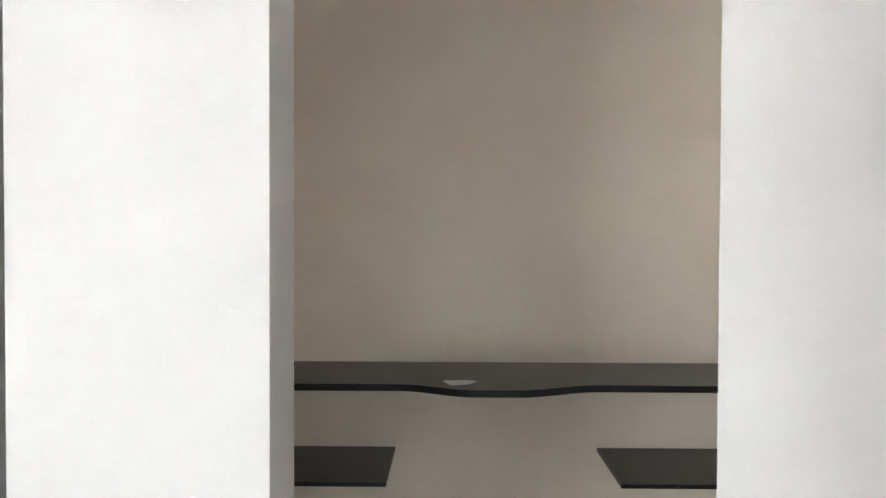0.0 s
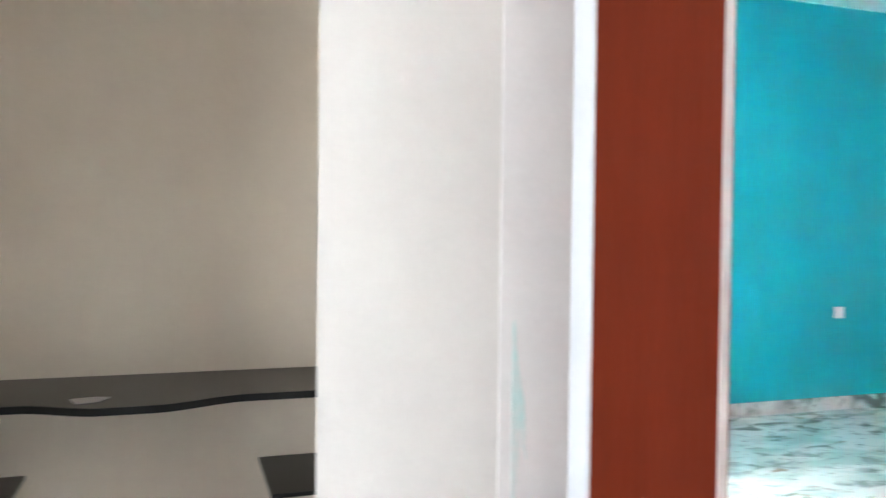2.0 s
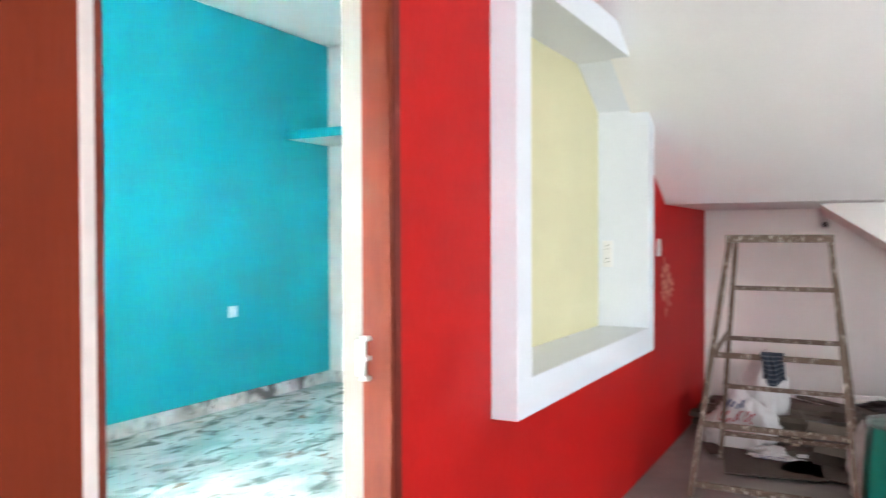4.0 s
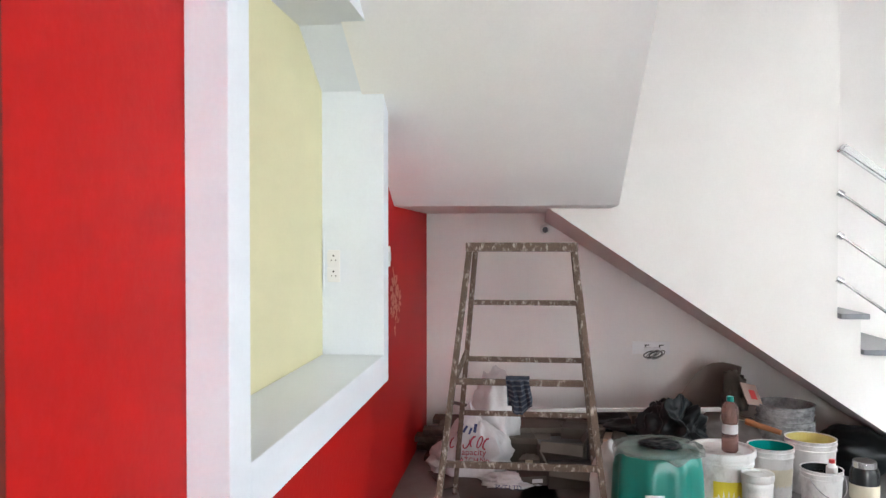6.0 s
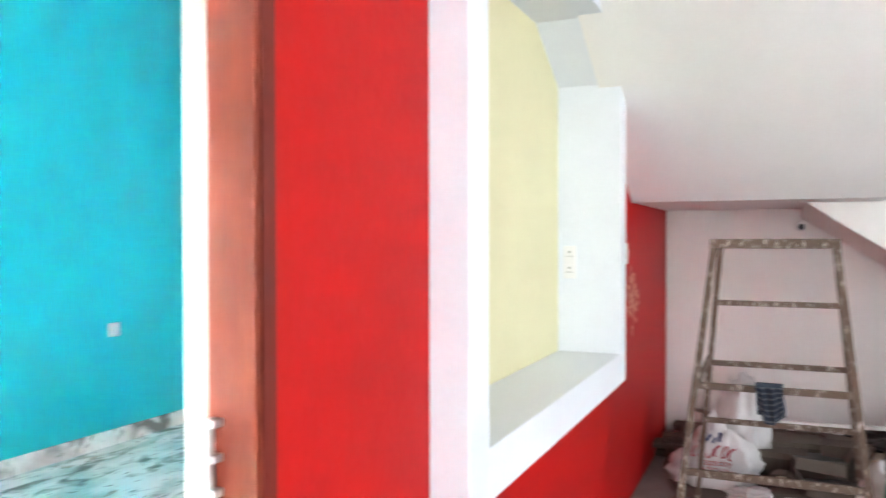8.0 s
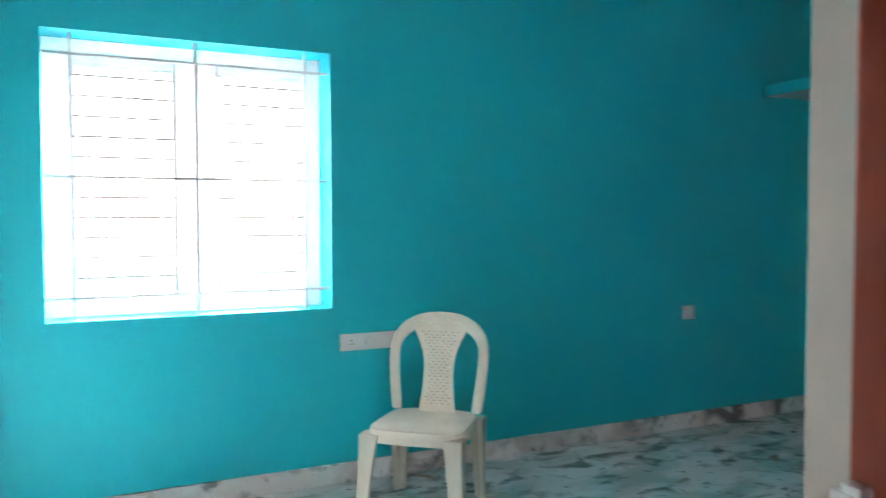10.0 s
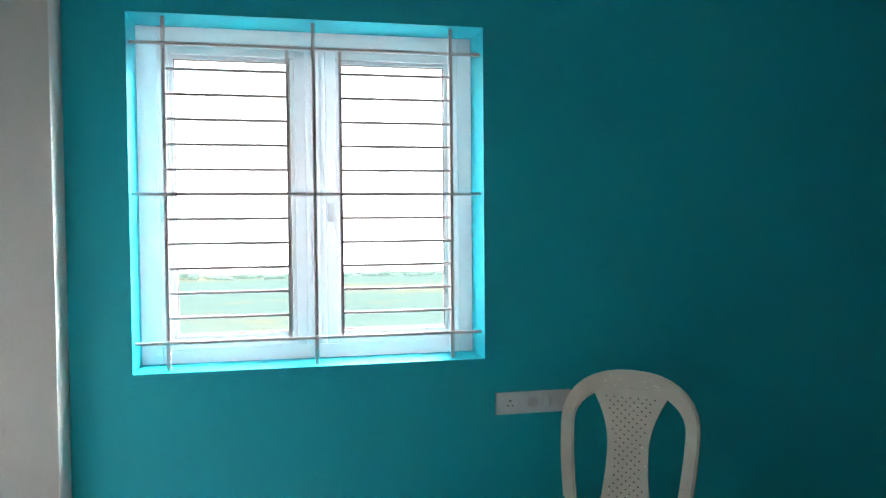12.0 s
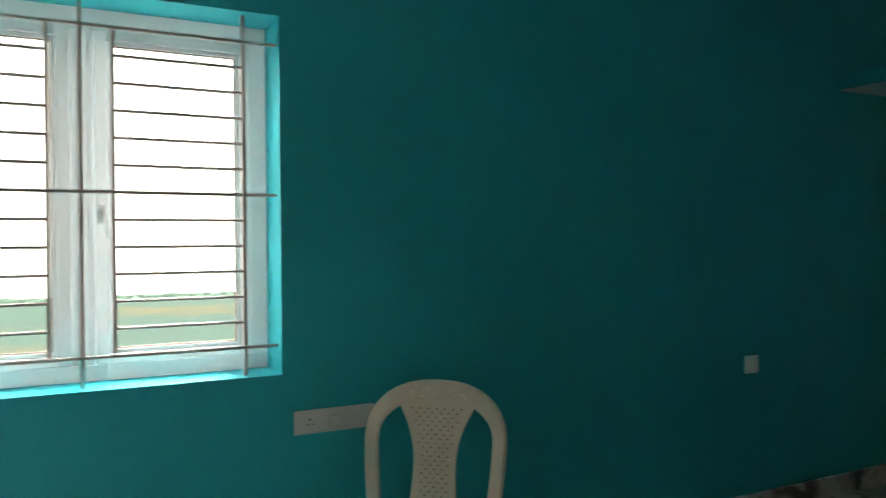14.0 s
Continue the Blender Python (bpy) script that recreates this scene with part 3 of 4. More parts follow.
    for sx, sy in ((1, 1), (1, -1), (-1, 1), (-1, -1)):
        bm = bmesh.new()
        x0, y0 = sx * 0.192, sy * 0.188
        x1, y1 = sx * (0.235 if sx > 0 else 0.215), sy * (0.218 if sx > 0 else 0.20)
        prof = [(0.0, 0.0, 0.046), (0.18, 0.08, 0.040), (0.5, 0.3, 0.034), (1.0, 1.0, 0.027)]
        ringv = []
        for u, sp_, r in prof:
            cx, cy, z = x0 + (x1 - x0) * u, y0 + (y1 - y0) * u, (seat_z - 0.02) * (1 - u)
            ringv.append([bm.verts.new((cx + sx * r * dx, cy + sy * r * dy, z)) for dx, dy in ((0.9, 0.9), (0.9, -0.9), (0.2, -0.9), (-0.1, -0.1), (-0.9, 0.2), (-0.9, 0.9))])
        for a, c in zip(ringv, ringv[1:]):
            for i in range(6):
                j = (i + 1) % 6
                bm.faces.new((a[i], a[j], c[j], c[i]))
        bm.faces.new(ringv[0])
        bm.faces.new(ringv[-1])
        bmesh.ops.recalc_face_normals(bm, faces=bm.faces)
        part("leg", bm, CHAIRP, ch)
    rnd = random.Random(4)
    bm = bmesh.new()
    for _ in range(34):
        v = 0.40 + 0.04 * rnd.random() if rnd.random() < 0.4 else rnd.random() * 0.36
        u = (rnd.random() - 0.5) * (0.20 if v > 0.38 else 0.13)
        p = Vector((back(splat_half(v), v).x + 0.0160, u, seat_z + v)) if v < 0.38 else back(u, v) + Vector((0.0225, 0, 0))
        r = 0.0016 + 0.0045 * rnd.random() ** 2
        lathe([(0, 0), (r, 0), (r * 0.7, 0.0012), (0, 0.0015)], 7, bm, p)
    part("paint_splashes", bm, SPLASH, splat, "specks of dried white paint")["kind"] = "stuff"
    return ch


plastic_chair((2.295, 2.68, 0.001), 228)


def wall_plate(name, label, at, w, h, turn=0):
    """A moulded switch plate; local -y faces the room."""
    ob = thing(name, label, "switch", at, turn)
    part("plate", box(-w / 2, w / 2, -0.010, 0.0, -h / 2, h / 2, 0.003), WHITEP, ob)
    return ob


def socket(ob, x, z=0.0):
    face = part("socket", box(x - 0.027, x + 0.027, -0.0125, -0.0101, z - 0.024, z + 0.024, 0.001), WHITEP, ob)
    # Dark discs on the solid face paint the shade in the pin holes.
    for dx, dz, r in ((-0.009, -0.008, 0.003), (0.009, -0.008, 0.003), (0.0, 0.010, 0.004)):
        part("pin_hole_shade", rod(bmesh.new(), (x + dx, -0.0131, z + dz), (x + dx, -0.0126, z + dz), r, n=8), DARKP, face)


def rocker(ob, x, z=0.0, w=0.024, h=0.046):
    part("rocker", box(x - w / 2, x + w / 2, -0.0145, -0.0101, z - h / 2, z + h / 2, 0.002), WHITEP, ob)


sb = wall_plate("switch_board", "long white socket and fan regulator board on the teal wall", (2.212, TY, 0.702), 0.30, 0.084)
socket(sb, -0.095)
rocker(sb, -0.052)
part("dial", lathe([(0.0, 0.0), (0.020, 0.0), (0.019, 0.010), (0.012, 0.014), (0.0, 0.014)], 20), WHITEP, sb, "round fan regulator knob").matrix_local = pose(-0.005, -0.0102, 0, 90)
rocker(sb, 0.045)
rocker(sb, 0.075)
rocker(sb, 0.110)
sw = wall_plate("wall_switch", "small white switch plate low on the teal wall", (4.331, TY, 0.730), 0.085, 0.085)
rocker(sw, -0.014)
rocker(sw, 0.014)

# ---- alcove and red wall things ----
al = wall_plate("alcove_socket", "white double socket plate on the recess side", (AX1, 0.118, 1.202), 0.052, 0.135, -90)
socket(al, 0.0, 0.033)
socket(al, 0.0, -0.033)
tagged(part("wire_channel", box(AX1 - 0.006, AX1, 0.160, 0.166, 1.10, 1.325, 0.001), TRIM), "thin white wire channel in the recess corner", "channel")
rs = wall_plate("hall_switch", "white switch plate on the red wall", (4.445, 0.0, 1.227), 0.07, 0.10)
rocker(rs, -0.012)
rocker(rs, 0.012)


def flower_decal():
    """A pale stencilled spray of flowers and leaves, 2 mm proud of the red wall."""
    rnd = random.Random(11)
    bm = bmesh.new()

    def petal(x, z, l, w, a):
        pts = []
        for i in range(10):
            t = 2 * math.pi * i / 10
            px, pz = l * (0.5 + 0.5 * math.cos(t)), w * math.sin(t) * (0.6 + 0.4 * math.cos(t * 0.5) ** 2)
            pts.append((x + px * math.cos(a) - pz * math.sin(a), z + px * math.sin(a) + pz * math.cos(a)))
        p = [bm.verts.new((q[0], -0.0022, q[1])) for q in pts]
        bm.faces.new(p)

    for cx, cz, r in ((4.66, 1.05, 0.085), (4.73, 0.985, 0.075), (4.63, 0.955, 0.05)):
        for k in range(9):
            a = 2 * math.pi * k / 9 + rnd.random() * 0.3
            petal(cx + 0.25 * r * math.cos(a), cz + 0.25 * r * math.sin(a), r * 0.75, r * 0.20, a)
    for k in range(14):
        petal(4.60 + 0.17 * rnd.random(), 0.83 + 0.30 * rnd.random(), 0.03 + 0.03 * rnd.random(), 0.009, rnd.random() * 6.3)
    for k in range(10):
        petal(4.66 + 0.02 * math.sin(k), 0.82 + k * 0.03, 0.035, 0.004, 1.5)
    for v in bm.verts:
        v.co.x = 4.66 + (v.co.x - 4.68) * 1.5
    ob = part("flower_stencil", bm, material("pale_red_stencil", (0.70, 0.27, 0.20), 0.6, second=(0.60, 0.13, 0.10), scale=25))
    tagged(ob, "pale pink stencilled flower spray on the red wall", "wall decal")


flower_decal()


def latch_keeper():
    """Small aluminium latch keeper on the door jamb."""
    k = thing("latch_keeper", "small white aluminium latch keeper on the door jamb", "latch", (DX1, 0.075, 0.985))
    part("bar", box(-0.024, -0.010, -0.012, 0.014, -0.048, 0.044, 0.003), ZINC, k)
    for z in (-0.055, -0.004, 0.047):
        part("lug", box(-0.020, 0.0, -0.018, 0.004, z - 0.006, z + 0.006, 0.002), ZINC, k)


latch_keeper()

# ---- under the stair ----
LADDERW = material("paint_splashed_wood", (0.118, 0.078, 0.055), 0.75, second=(0.62, 0.55, 0.50), scale=48, amount=0.75, grain=0.4, grain_scale=240, bump=0.4, bump_scale=120, stretch=(1, 1, 0.55), sharp=(0.53, 0.68))
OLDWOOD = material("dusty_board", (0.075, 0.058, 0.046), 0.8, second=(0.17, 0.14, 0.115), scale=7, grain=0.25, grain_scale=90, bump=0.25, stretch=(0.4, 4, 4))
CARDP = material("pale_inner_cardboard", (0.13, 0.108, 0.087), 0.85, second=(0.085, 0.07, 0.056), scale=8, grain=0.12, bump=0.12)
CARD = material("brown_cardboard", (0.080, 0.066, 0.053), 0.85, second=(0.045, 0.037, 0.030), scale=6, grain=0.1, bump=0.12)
BAGW = material("white_woven_sack", (0.62, 0.60, 0.60), 0.55, second=(0.46, 0.44, 0.44), scale=6, grain=0.08, bump=0.35, bump_scale=14)
BLACKBAG = material("black_bin_bag", (0.006, 0.008, 0.009), 0.42, second=(0.012, 0.015, 0.016), scale=8, bump=0.15, bump_scale=18, spec=0.25)
BUCKETW = material("white_bucket_plastic", (0.68, 0.66, 0.64), 0.4, second=(0.36, 0.335, 0.31), scale=17, amount=0.7, grain=0.08, sharp=(0.50, 0.70), stretch=(1, 1, 0.6), bump=0.08)
BUCKETC = material("cream_bucket_plastic", (0.70, 0.64, 0.50), 0.45, second=(0.56, 0.50, 0.38), scale=9, amount=0.6, grain=0.06)
GREYB = material("cement_crusted_bucket", (0.17, 0.17, 0.175), 0.8, second=(0.46, 0.46, 0.46), scale=16, amount=0.9, stretch=(1, 1, 1.2), grain=0.2, bump=0.4)
GREENP = material("green_plastic", (0.0, 0.195, 0.155), 0.3, second=(0.004, 0.16, 0.13), scale=6, grain=0.05)
TEALPAINT = material("wet_teal_paint", (0.0, 0.23, 0.20), 0.15, second=(0.005, 0.17, 0.15), scale=14)
YELLOWPAINT = material("yellow_paint_film", (0.62, 0.50, 0.12), 0.3, second=(0.68, 0.60, 0.30), scale=12)
BLACKPAINT = material("dark_paint_film", (0.015, 0.018, 0.02), 0.2, second=(0.03, 0.033, 0.035), scale=14)
LABELY = material("yellow_label", (0.70, 0.56, 0.03), 0.5, second=(0.60, 0.47, 0.03), scale=20)
LABELR = material("red_label", (0.60, 0.03, 0.03), 0.5, second=(0.5, 0.025, 0.025), scale=20)
INKR = material("red_print", (0.42, 0.03, 0.06), 0.6, second=(0.36, 0.04, 0.06), scale=30)
INKB = material("blue_print", (0.03, 0.05, 0.16), 0.6, second=(0.05, 0.07, 0.18), scale=30)
CLOTHB = material("blue_grey_rag", (0.045, 0.065, 0.10), 0.9, second=(0.07, 0.09, 0.12), scale=30, grain=0.2, bump=0.3)
CLOTHS = material("pale_rag_stripe", (0.19, 0.22, 0.26), 0.9, second=(0.11, 0.13, 0.17), scale=30, grain=0.2, bump=0.3)
ORANGEW = material("varnished_handle", (0.38, 0.15, 0.06), 0.4, second=(0.30, 0.11, 0.04), scale=12)
PVC = material("white_pvc", (0.74, 0.72, 0.71), 0.4, second=(0.62, 0.60, 0.58), scale=10)
PINKPET = bpy.data.materials.new("pink_brown_bottle_plastic")
PINKPET.use_nodes = True
_b = PINKPET.node_tree.nodes["Principled BSDF"]
_b.inputs["Base Color"].default_value = (0.46, 0.27, 0.24, 1)
_b.inputs["Roughness"].default_value = 0.12
_b.inputs["Transmission Weight"].default_value = 0.75
_b.inputs["IOR"].default_value = 1.2


def step_ladder():
    ld = thing("step_ladder", "old wooden trestle step ladder splashed with white paint", "ladder", (4.25, -0.66, 0))
    top = 1.285
    rear = {1: 0.93, -1: 1.02}

    def leg_at(side, run, z):
        u = 1 - z / top
        return Vector((run * u, side * (0.235 + 0.135 * u), z))

    for side in (1, -1):
        part("front_leg", beam(bmesh.new(), leg_at(side, -0.36, 0), leg_at(side, -0.36, top) + Vector((-0.02, 0, 0)), 0.026, 0.036, 0.004), LADDERW, ld)
        part("rear_leg", beam(bmesh.new(), leg_at(side * rear[side], 0.36, 0) + Vector((0.02, 0, 0)), leg_at(side * (rear[side] - 0.03), 0.36, top - 0.03) + Vector((0.03, 0, 0)), 0.024, 0.032, 0.004), LADDERW, ld)
        part("spreader", beam(bmesh.new(), leg_at(side, -0.36, 0.70) + Vector((0.02, -side * 0.01, 0)), leg_at(side * rear[side], 0.36, 0.76), 0.012, 0.035, 0.002), LADDERW, ld)
    part("top_board", box(-0.065, 0.075, -0.252, 0.252, top - 0.028, top + 0.012, 0.004), LADDERW, ld, "paint-crusted top board")
    for z in (0.685, 0.345, 0.06):
        a, b = leg_at(1, -0.36, z), leg_at(-1, -0.36, z)
        part("front_rung", beam(bmesh.new(), a, b, 0.022, 0.028, 0.003, (1, 0, 0)), LADDERW, ld)
    for z in (1.015, 0.735, 0.455, 0.17):
        a, b = leg_at(rear[1], 0.36, z), leg_at(-rear[-1], 0.36, z)
        part("rear_rung", beam(bmesh.new(), a, b, 0.022, 0.024, 0.003, (1, 0, 0)), LADDERW, ld)
    return ld


step_ladder()


def bucket(name, label, x, y, d, h, mat, content=None, level=0.9, lid=False, label_mat=None, handle=False, z0=0.0, turn=0):
    r = d / 2
    bk = thing(name, label, "bucket", (x, y, z0), turn, "paint buckets")
    rb = r * 0.84
    if lid:
        shell = part("body", lathe([(0, 0), (rb, 0), (rb + 0.004, 0.01), (r * 0.955, h * 0.80), (r * 0.985, h * 0.80), (r * 0.985, h * 0.84), (r * 0.96, h * 0.85), (r * 0.96, h - 0.012)], 36), mat, bk, smooth=True)
        part("lid", lathe([(r * 0.975, h - 0.035), (r * 1.03, h - 0.03), (r * 1.04, h - 0.008), (r * 1.01, h), (r * 0.94, h - 0.002), (r * 0.90, h - 0.012), (0, h - 0.010)], 36), BUCKETW, bk, "scuffed white lid", smooth=True)
    else:
        shell = part("body", lathe([(0, 0), (rb, 0), (rb + 0.004, 0.01), (r * 0.94, h * 0.80), (r * 0.985, h * 0.805), (r * 0.985, h * 0.83), (r * 0.95, h * 0.84), (r * 0.96, h * 0.90), (r * 0.995, h * 0.905),
                            (r, h * 0.93), (r * 0.97, h * 0.94), (r * 0.98, h * 0.985), (r * 1.01, h), (r * 0.95, h), (r * 0.94, h * 0.95), (rb * 0.97, 0.02), (0, 0.02)], 36), mat, bk, smooth=True)
    if content and not lid:
        rl = (rb * 0.97 + (r * 0.94 - rb * 0.97) * level) - 0.001
        part("paint", lathe([(rl, h * level), (rl * 0.97, h * level - 0.003), (0, h * level - 0.004)], 36), content, bk, "leftover paint")
        part("paint_film", lathe([(r * 0.938, h * 0.985), (rl + 0.0005, h * level), (rl - 0.002, h * level), (r * 0.930, h * 0.985)], 36), content, bk)
    if label_mat:
        bm = bmesh.new()
        n = 12
        for z0_, z1_, m in ((h * 0.22, h * 0.62, 0),):
            lo, hi = [], []
            for i in range(n + 1):
                a = math.pi + (i / n - 0.5) * 1.7
                ra = rb + (r * 0.955 - rb) * (z0_ / h / 0.8) + 0.0016
                rc = rb + (r * 0.955 - rb) * (z1_ / h / 0.8) + 0.0016
                lo.append(bm.verts.new((ra * math.cos(a), ra * math.sin(a), z0_)))
                hi.append(bm.verts.new((rc * math.cos(a), rc * math.sin(a), z1_)))
            for i in range(n):
                bm.faces.new((lo[i], lo[i + 1], hi[i + 1], hi[i]))
        part("paper_label", bm, label_mat, shell, "printed colour label")
    if handle:
        bm = bmesh.new()
        prev = None
        for i in range(17):
            a = math.pi * i / 16
            p = Vector((-r * 0.35 - r * 0.75 * math.sin(a), r * 1.0 * math.cos(a), h * 0.86 - 0.4 * h * math.sin(a)))
            if prev:
                rod(bm, prev, p, 0.0022, n=6)
            prev = p
        part("wire_handle", bm, STEEL, bk, "thin wire handle")
    return bk


bucket("paint_bucket", "large white lidded paint bucket with a yellow label", 4.447, -1.60, 0.296, 0.332, BUCKETW, lid=True, label_mat=LABELY, turn=20)
bucket("paint_bucket", "white bucket with a cream label and teal paint inside", 4.775, -1.920, 0.228, 0.262, BUCKETW, TEALPAINT, 0.72, label_mat=BUCKETC, turn=15)
bucket("paint_bucket", "white bucket with yellow paint inside", 4.90, -2.158, 0.255, 0.275, BUCKETW, YELLOWPAINT, 0.70, label_mat=BUCKETC, turn=20)
bucket("paint_bucket", "cement-crusted grey bucket behind the paint pails", 5.297, -2.155, 0.325, 0.285, GREYB)
bucket("paint_bucket", "cement-crusted grey bucket nested in another one", 5.297, -2.155, 0.320, 0.285, GREYB, GREYB, 0.55, z0=0.085)
bucket("paint_bucket", "small white lidded pail with a red label", 4.245, -1.706, 0.137, 0.275, BUCKETW, lid=True, label_mat=LABELR, turn=20)
bucket("paint_bucket", "white pail with dark paint and a wire handle", 4.535, -2.082, 0.192, 0.222, BUCKETW, BLACKPAINT, 0.86, handle=True, turn=22)


def paint_jar():
    j = thing("paint_jar", "squat dark jar with a dull metal lid", "jar", (4.80, -2.385, 0))
    part("body", lathe([(0, 0), (0.068, 0), (0.07, 0.01), (0.07, 0.085), (0.064, 0.09)], 28), BUCKETC, j, "cream drip-stained lower half", smooth=True)
    part("shoulder", lathe([(0.0705, 0.075), (0.0705, 0.13), (0.062, 0.155), (0.050, 0.162)], 28), BLACKPAINT, j, smooth=True)
    part("lid", lathe([(0.054, 0.155), (0.057, 0.157), (0.057, 0.186), (0.053, 0.190), (0.0, 0.188)], 28), STEEL, j, "dull metal lid", smooth=True)


paint_jar()


def plastic_stool():
    st = thing("plastic_stool", "upturned green plastic tub under dusty plastic film", "tub", (4.0, -1.235, 0))
    bm = bmesh.new()
    n = 72
    rings = []
    for s, z in ((1.08, 0.0), (1.07, 0.03), (0.98, 0.36), (0.955, 0.41), (0.90, 0.435), (0.80, 0.442), (0.30, 0.438)):
        ring = []
        for i in range(n):
            a = 2 * math.pi * i / n
            flute = 1 + (0.05 * math.cos(a * 9) if z < 0.41 else 0.012 * math.cos(a * 9))
            r = 0.182 * s * flute
            ring.append(bm.verts.new((r * math.cos(a), r * math.sin(a), z)))
        rings.append(ring)
    for a, c in zip(rings, rings[1:]):
        for i in range(n):
            j = (i + 1) % n
            bm.faces.new((a[i], a[j], c[j], c[i]))
    bm.faces.new(rings[-1])
    bmesh.ops.recalc_face_normals(bm, faces=bm.faces)
    tub = part("tub", bm, GREENP, st, smooth=True)
    part("sticker", beam(bmesh.new(), (-0.205, 0.045, 0.20), (-0.198, 0.045, 0.30), 0.075, 0.004, 0, (0, 1, 0)), BAGW, tub, "torn white sticker")
    part("sticker", beam(bmesh.new(), (-0.200, -0.060, 0.19), (-0.193, -0.060, 0.29), 0.055, 0.004, 0, (0, 1, 0)), DARKP, tub, "dark printed sticker")


plastic_stool()


def crumpled(name, label, cat, at, size, mat, seed, rough=0.22, turn=0, lumps=3.0, sub=4, pinch=0.0, front=0.0, crease=0.0):
    """A slumped soft heap with folds; flat underneath."""
    ob = thing(name, label, cat, at, turn)
    bm = bmesh.new()
    bmesh.ops.create_icosphere(bm, subdivisions=sub, radius=1)
    off = Vector((seed * 3.1, seed * 1.7, seed * 0.9))
    for v in bm.verts:
        p = v.co.copy()
        d = noise.fractal(p * lumps * 0.5 + off, 0.9, 2.1, 4) * rough
        ridge = abs(noise.noise(p * lumps + off * 2)) * rough * 0.9
        p *= 1 + d - ridge
        if crease:
            q = v.co * 1.25 + noise.noise_vector(v.co * 1.1 + off) * 0.55
            p *= 1 - crease * abs(noise.noise(q + off)) ** 0.8 - 0.16 * crease * abs(noise.noise(q * 3.1))
        if pinch:
            k = 1 - pinch * max(0, p.z) ** 1.3
            p.x *= k
            p.y *= k
        p.z = max(p.z, -0.55)
        if front and p.x < -front:
            p.x = -front - 0.10 * (-front - p.x)
        v.co = Vector((p.x * size[0], p.y * size[1], (p.z + 0.55) * size[2] / 1.55))
    part("folds", bm, mat, ob, smooth=True)
    return ob


def words(text, size, mat, parent, m, name="printed_words"):
    cu = bpy.data.curves.new("words", "FONT")
    cu.body = text
    cu.size = size
    cu.align_x = "CENTER"
    cu.extrude = 0.0006
    tmp = bpy.data.objects.new("words", cu)
    me = bpy.data.meshes.new_from_object(tmp)
    bpy.data.objects.remove(tmp)
    me.materials.append(mat)
    ob = new(name, me)
    ob.parent = parent
    ob.matrix_local = m
    return ob


sack = crumpled("cement_sack", "crumpled white woven sack with red and blue print", "sack", (4.92, -0.372, 0), (0.13, 0.225, 0.37), BAGW, 2, 0.34, lumps=3.6, sub=5, pinch=0.72, front=0.55)
words("Capacity", 0.048, INKR, sack, pose(-0.090, -0.010, 0.146, 90, 0, -90))
words("BATCH", 0.038, INKR, sack, pose(-0.094, 0.010, 0.108, 90, 0, -90))
words("No", 0.038, INKR, sack, pose(-0.094, -0.085, 0.108, 90, 0, -90))
swirl = random.Random(3)
for k in range(6):
    loops = bmesh.new()
    cy, cz, ry, rz, lean = 0.085 - 0.036 * k, 0.212 + swirl.uniform(-0.006, 0.008), swirl.uniform(0.011, 0.017), swirl.uniform(0.026, 0.034), 0.35
    gap = swirl.choice((0, 3, 5, 7))
    start = swirl.uniform(0, 6.28)
    at_ = [Vector((-0.083 + 0.004 * math.sin(3 * k + u), cy + ry * math.cos(start + u) - lean * rz * math.sin(start + u), cz + rz * math.sin(start + u))) for u in (2 * math.pi * i / 16 for i in range(17 - gap))]
    for p, q in zip(at_, at_[1:]):
        rod(loops, p, q, 0.0036 + 0.0012 * (k % 2), n=5)
    part("red_print", loops, INKR, sack, "worn red script print")
for k in range(4):
    bars = bmesh.new()
    beam(bars, (-0.080, 0.060 - 0.030 * k, 0.256 + 0.010 * (k % 2)), (-0.074, 0.034 - 0.024 * k, 0.312 - 0.012 * (k % 3)), 0.015 - 0.002 * (k % 3), 0.003, 0, (0, 1, 0))
    part("blue_print", bars, INKB, sack, "worn blue print stroke")
low = crumpled("flat_sack", "flattened white sack with blue print on the floor", "sack", (4.78, -0.60, 0), (0.10, 0.16, 0.072), BAGW, 5, 0.40, lumps=4.4, sub=5)
words("PVT.LTD", 0.036, INKB, low, pose(-0.118, 0.01, 0.018, 78, 0, -90))
crumpled("carrier_bag", "half-empty white plastic carrier bag on the boards", "bag", (5.05, -0.50, 0.16), (0.11, 0.145, 0.43), BAGW, 7, 0.32, lumps=3.4, pinch=0.12)
crumpled("bin_bag", "glossy black bin bag slumped on the boards", "bag", (4.98, -1.475, 0.16), (0.18, 0.21, 0.33), BLACKBAG, 3, 0.20, lumps=1.9, sub=6, crease=0.75)
crumpled("black_sheet", "black plastic sheet spread over the boards", "sheet", (5.30, -1.35, 0.20), (0.22, 0.34, 0.10), BLACKBAG, 9, 0.25, lumps=3.0)
FILM = material("dusty_plastic_film", (0.20, 0.25, 0.23), 0.25, second=(0.46, 0.50, 0.47), scale=16, bump=0.4, bump_scale=40)
FILM.node_tree.nodes["Principled BSDF"].inputs["Alpha"].default_value = 0.36


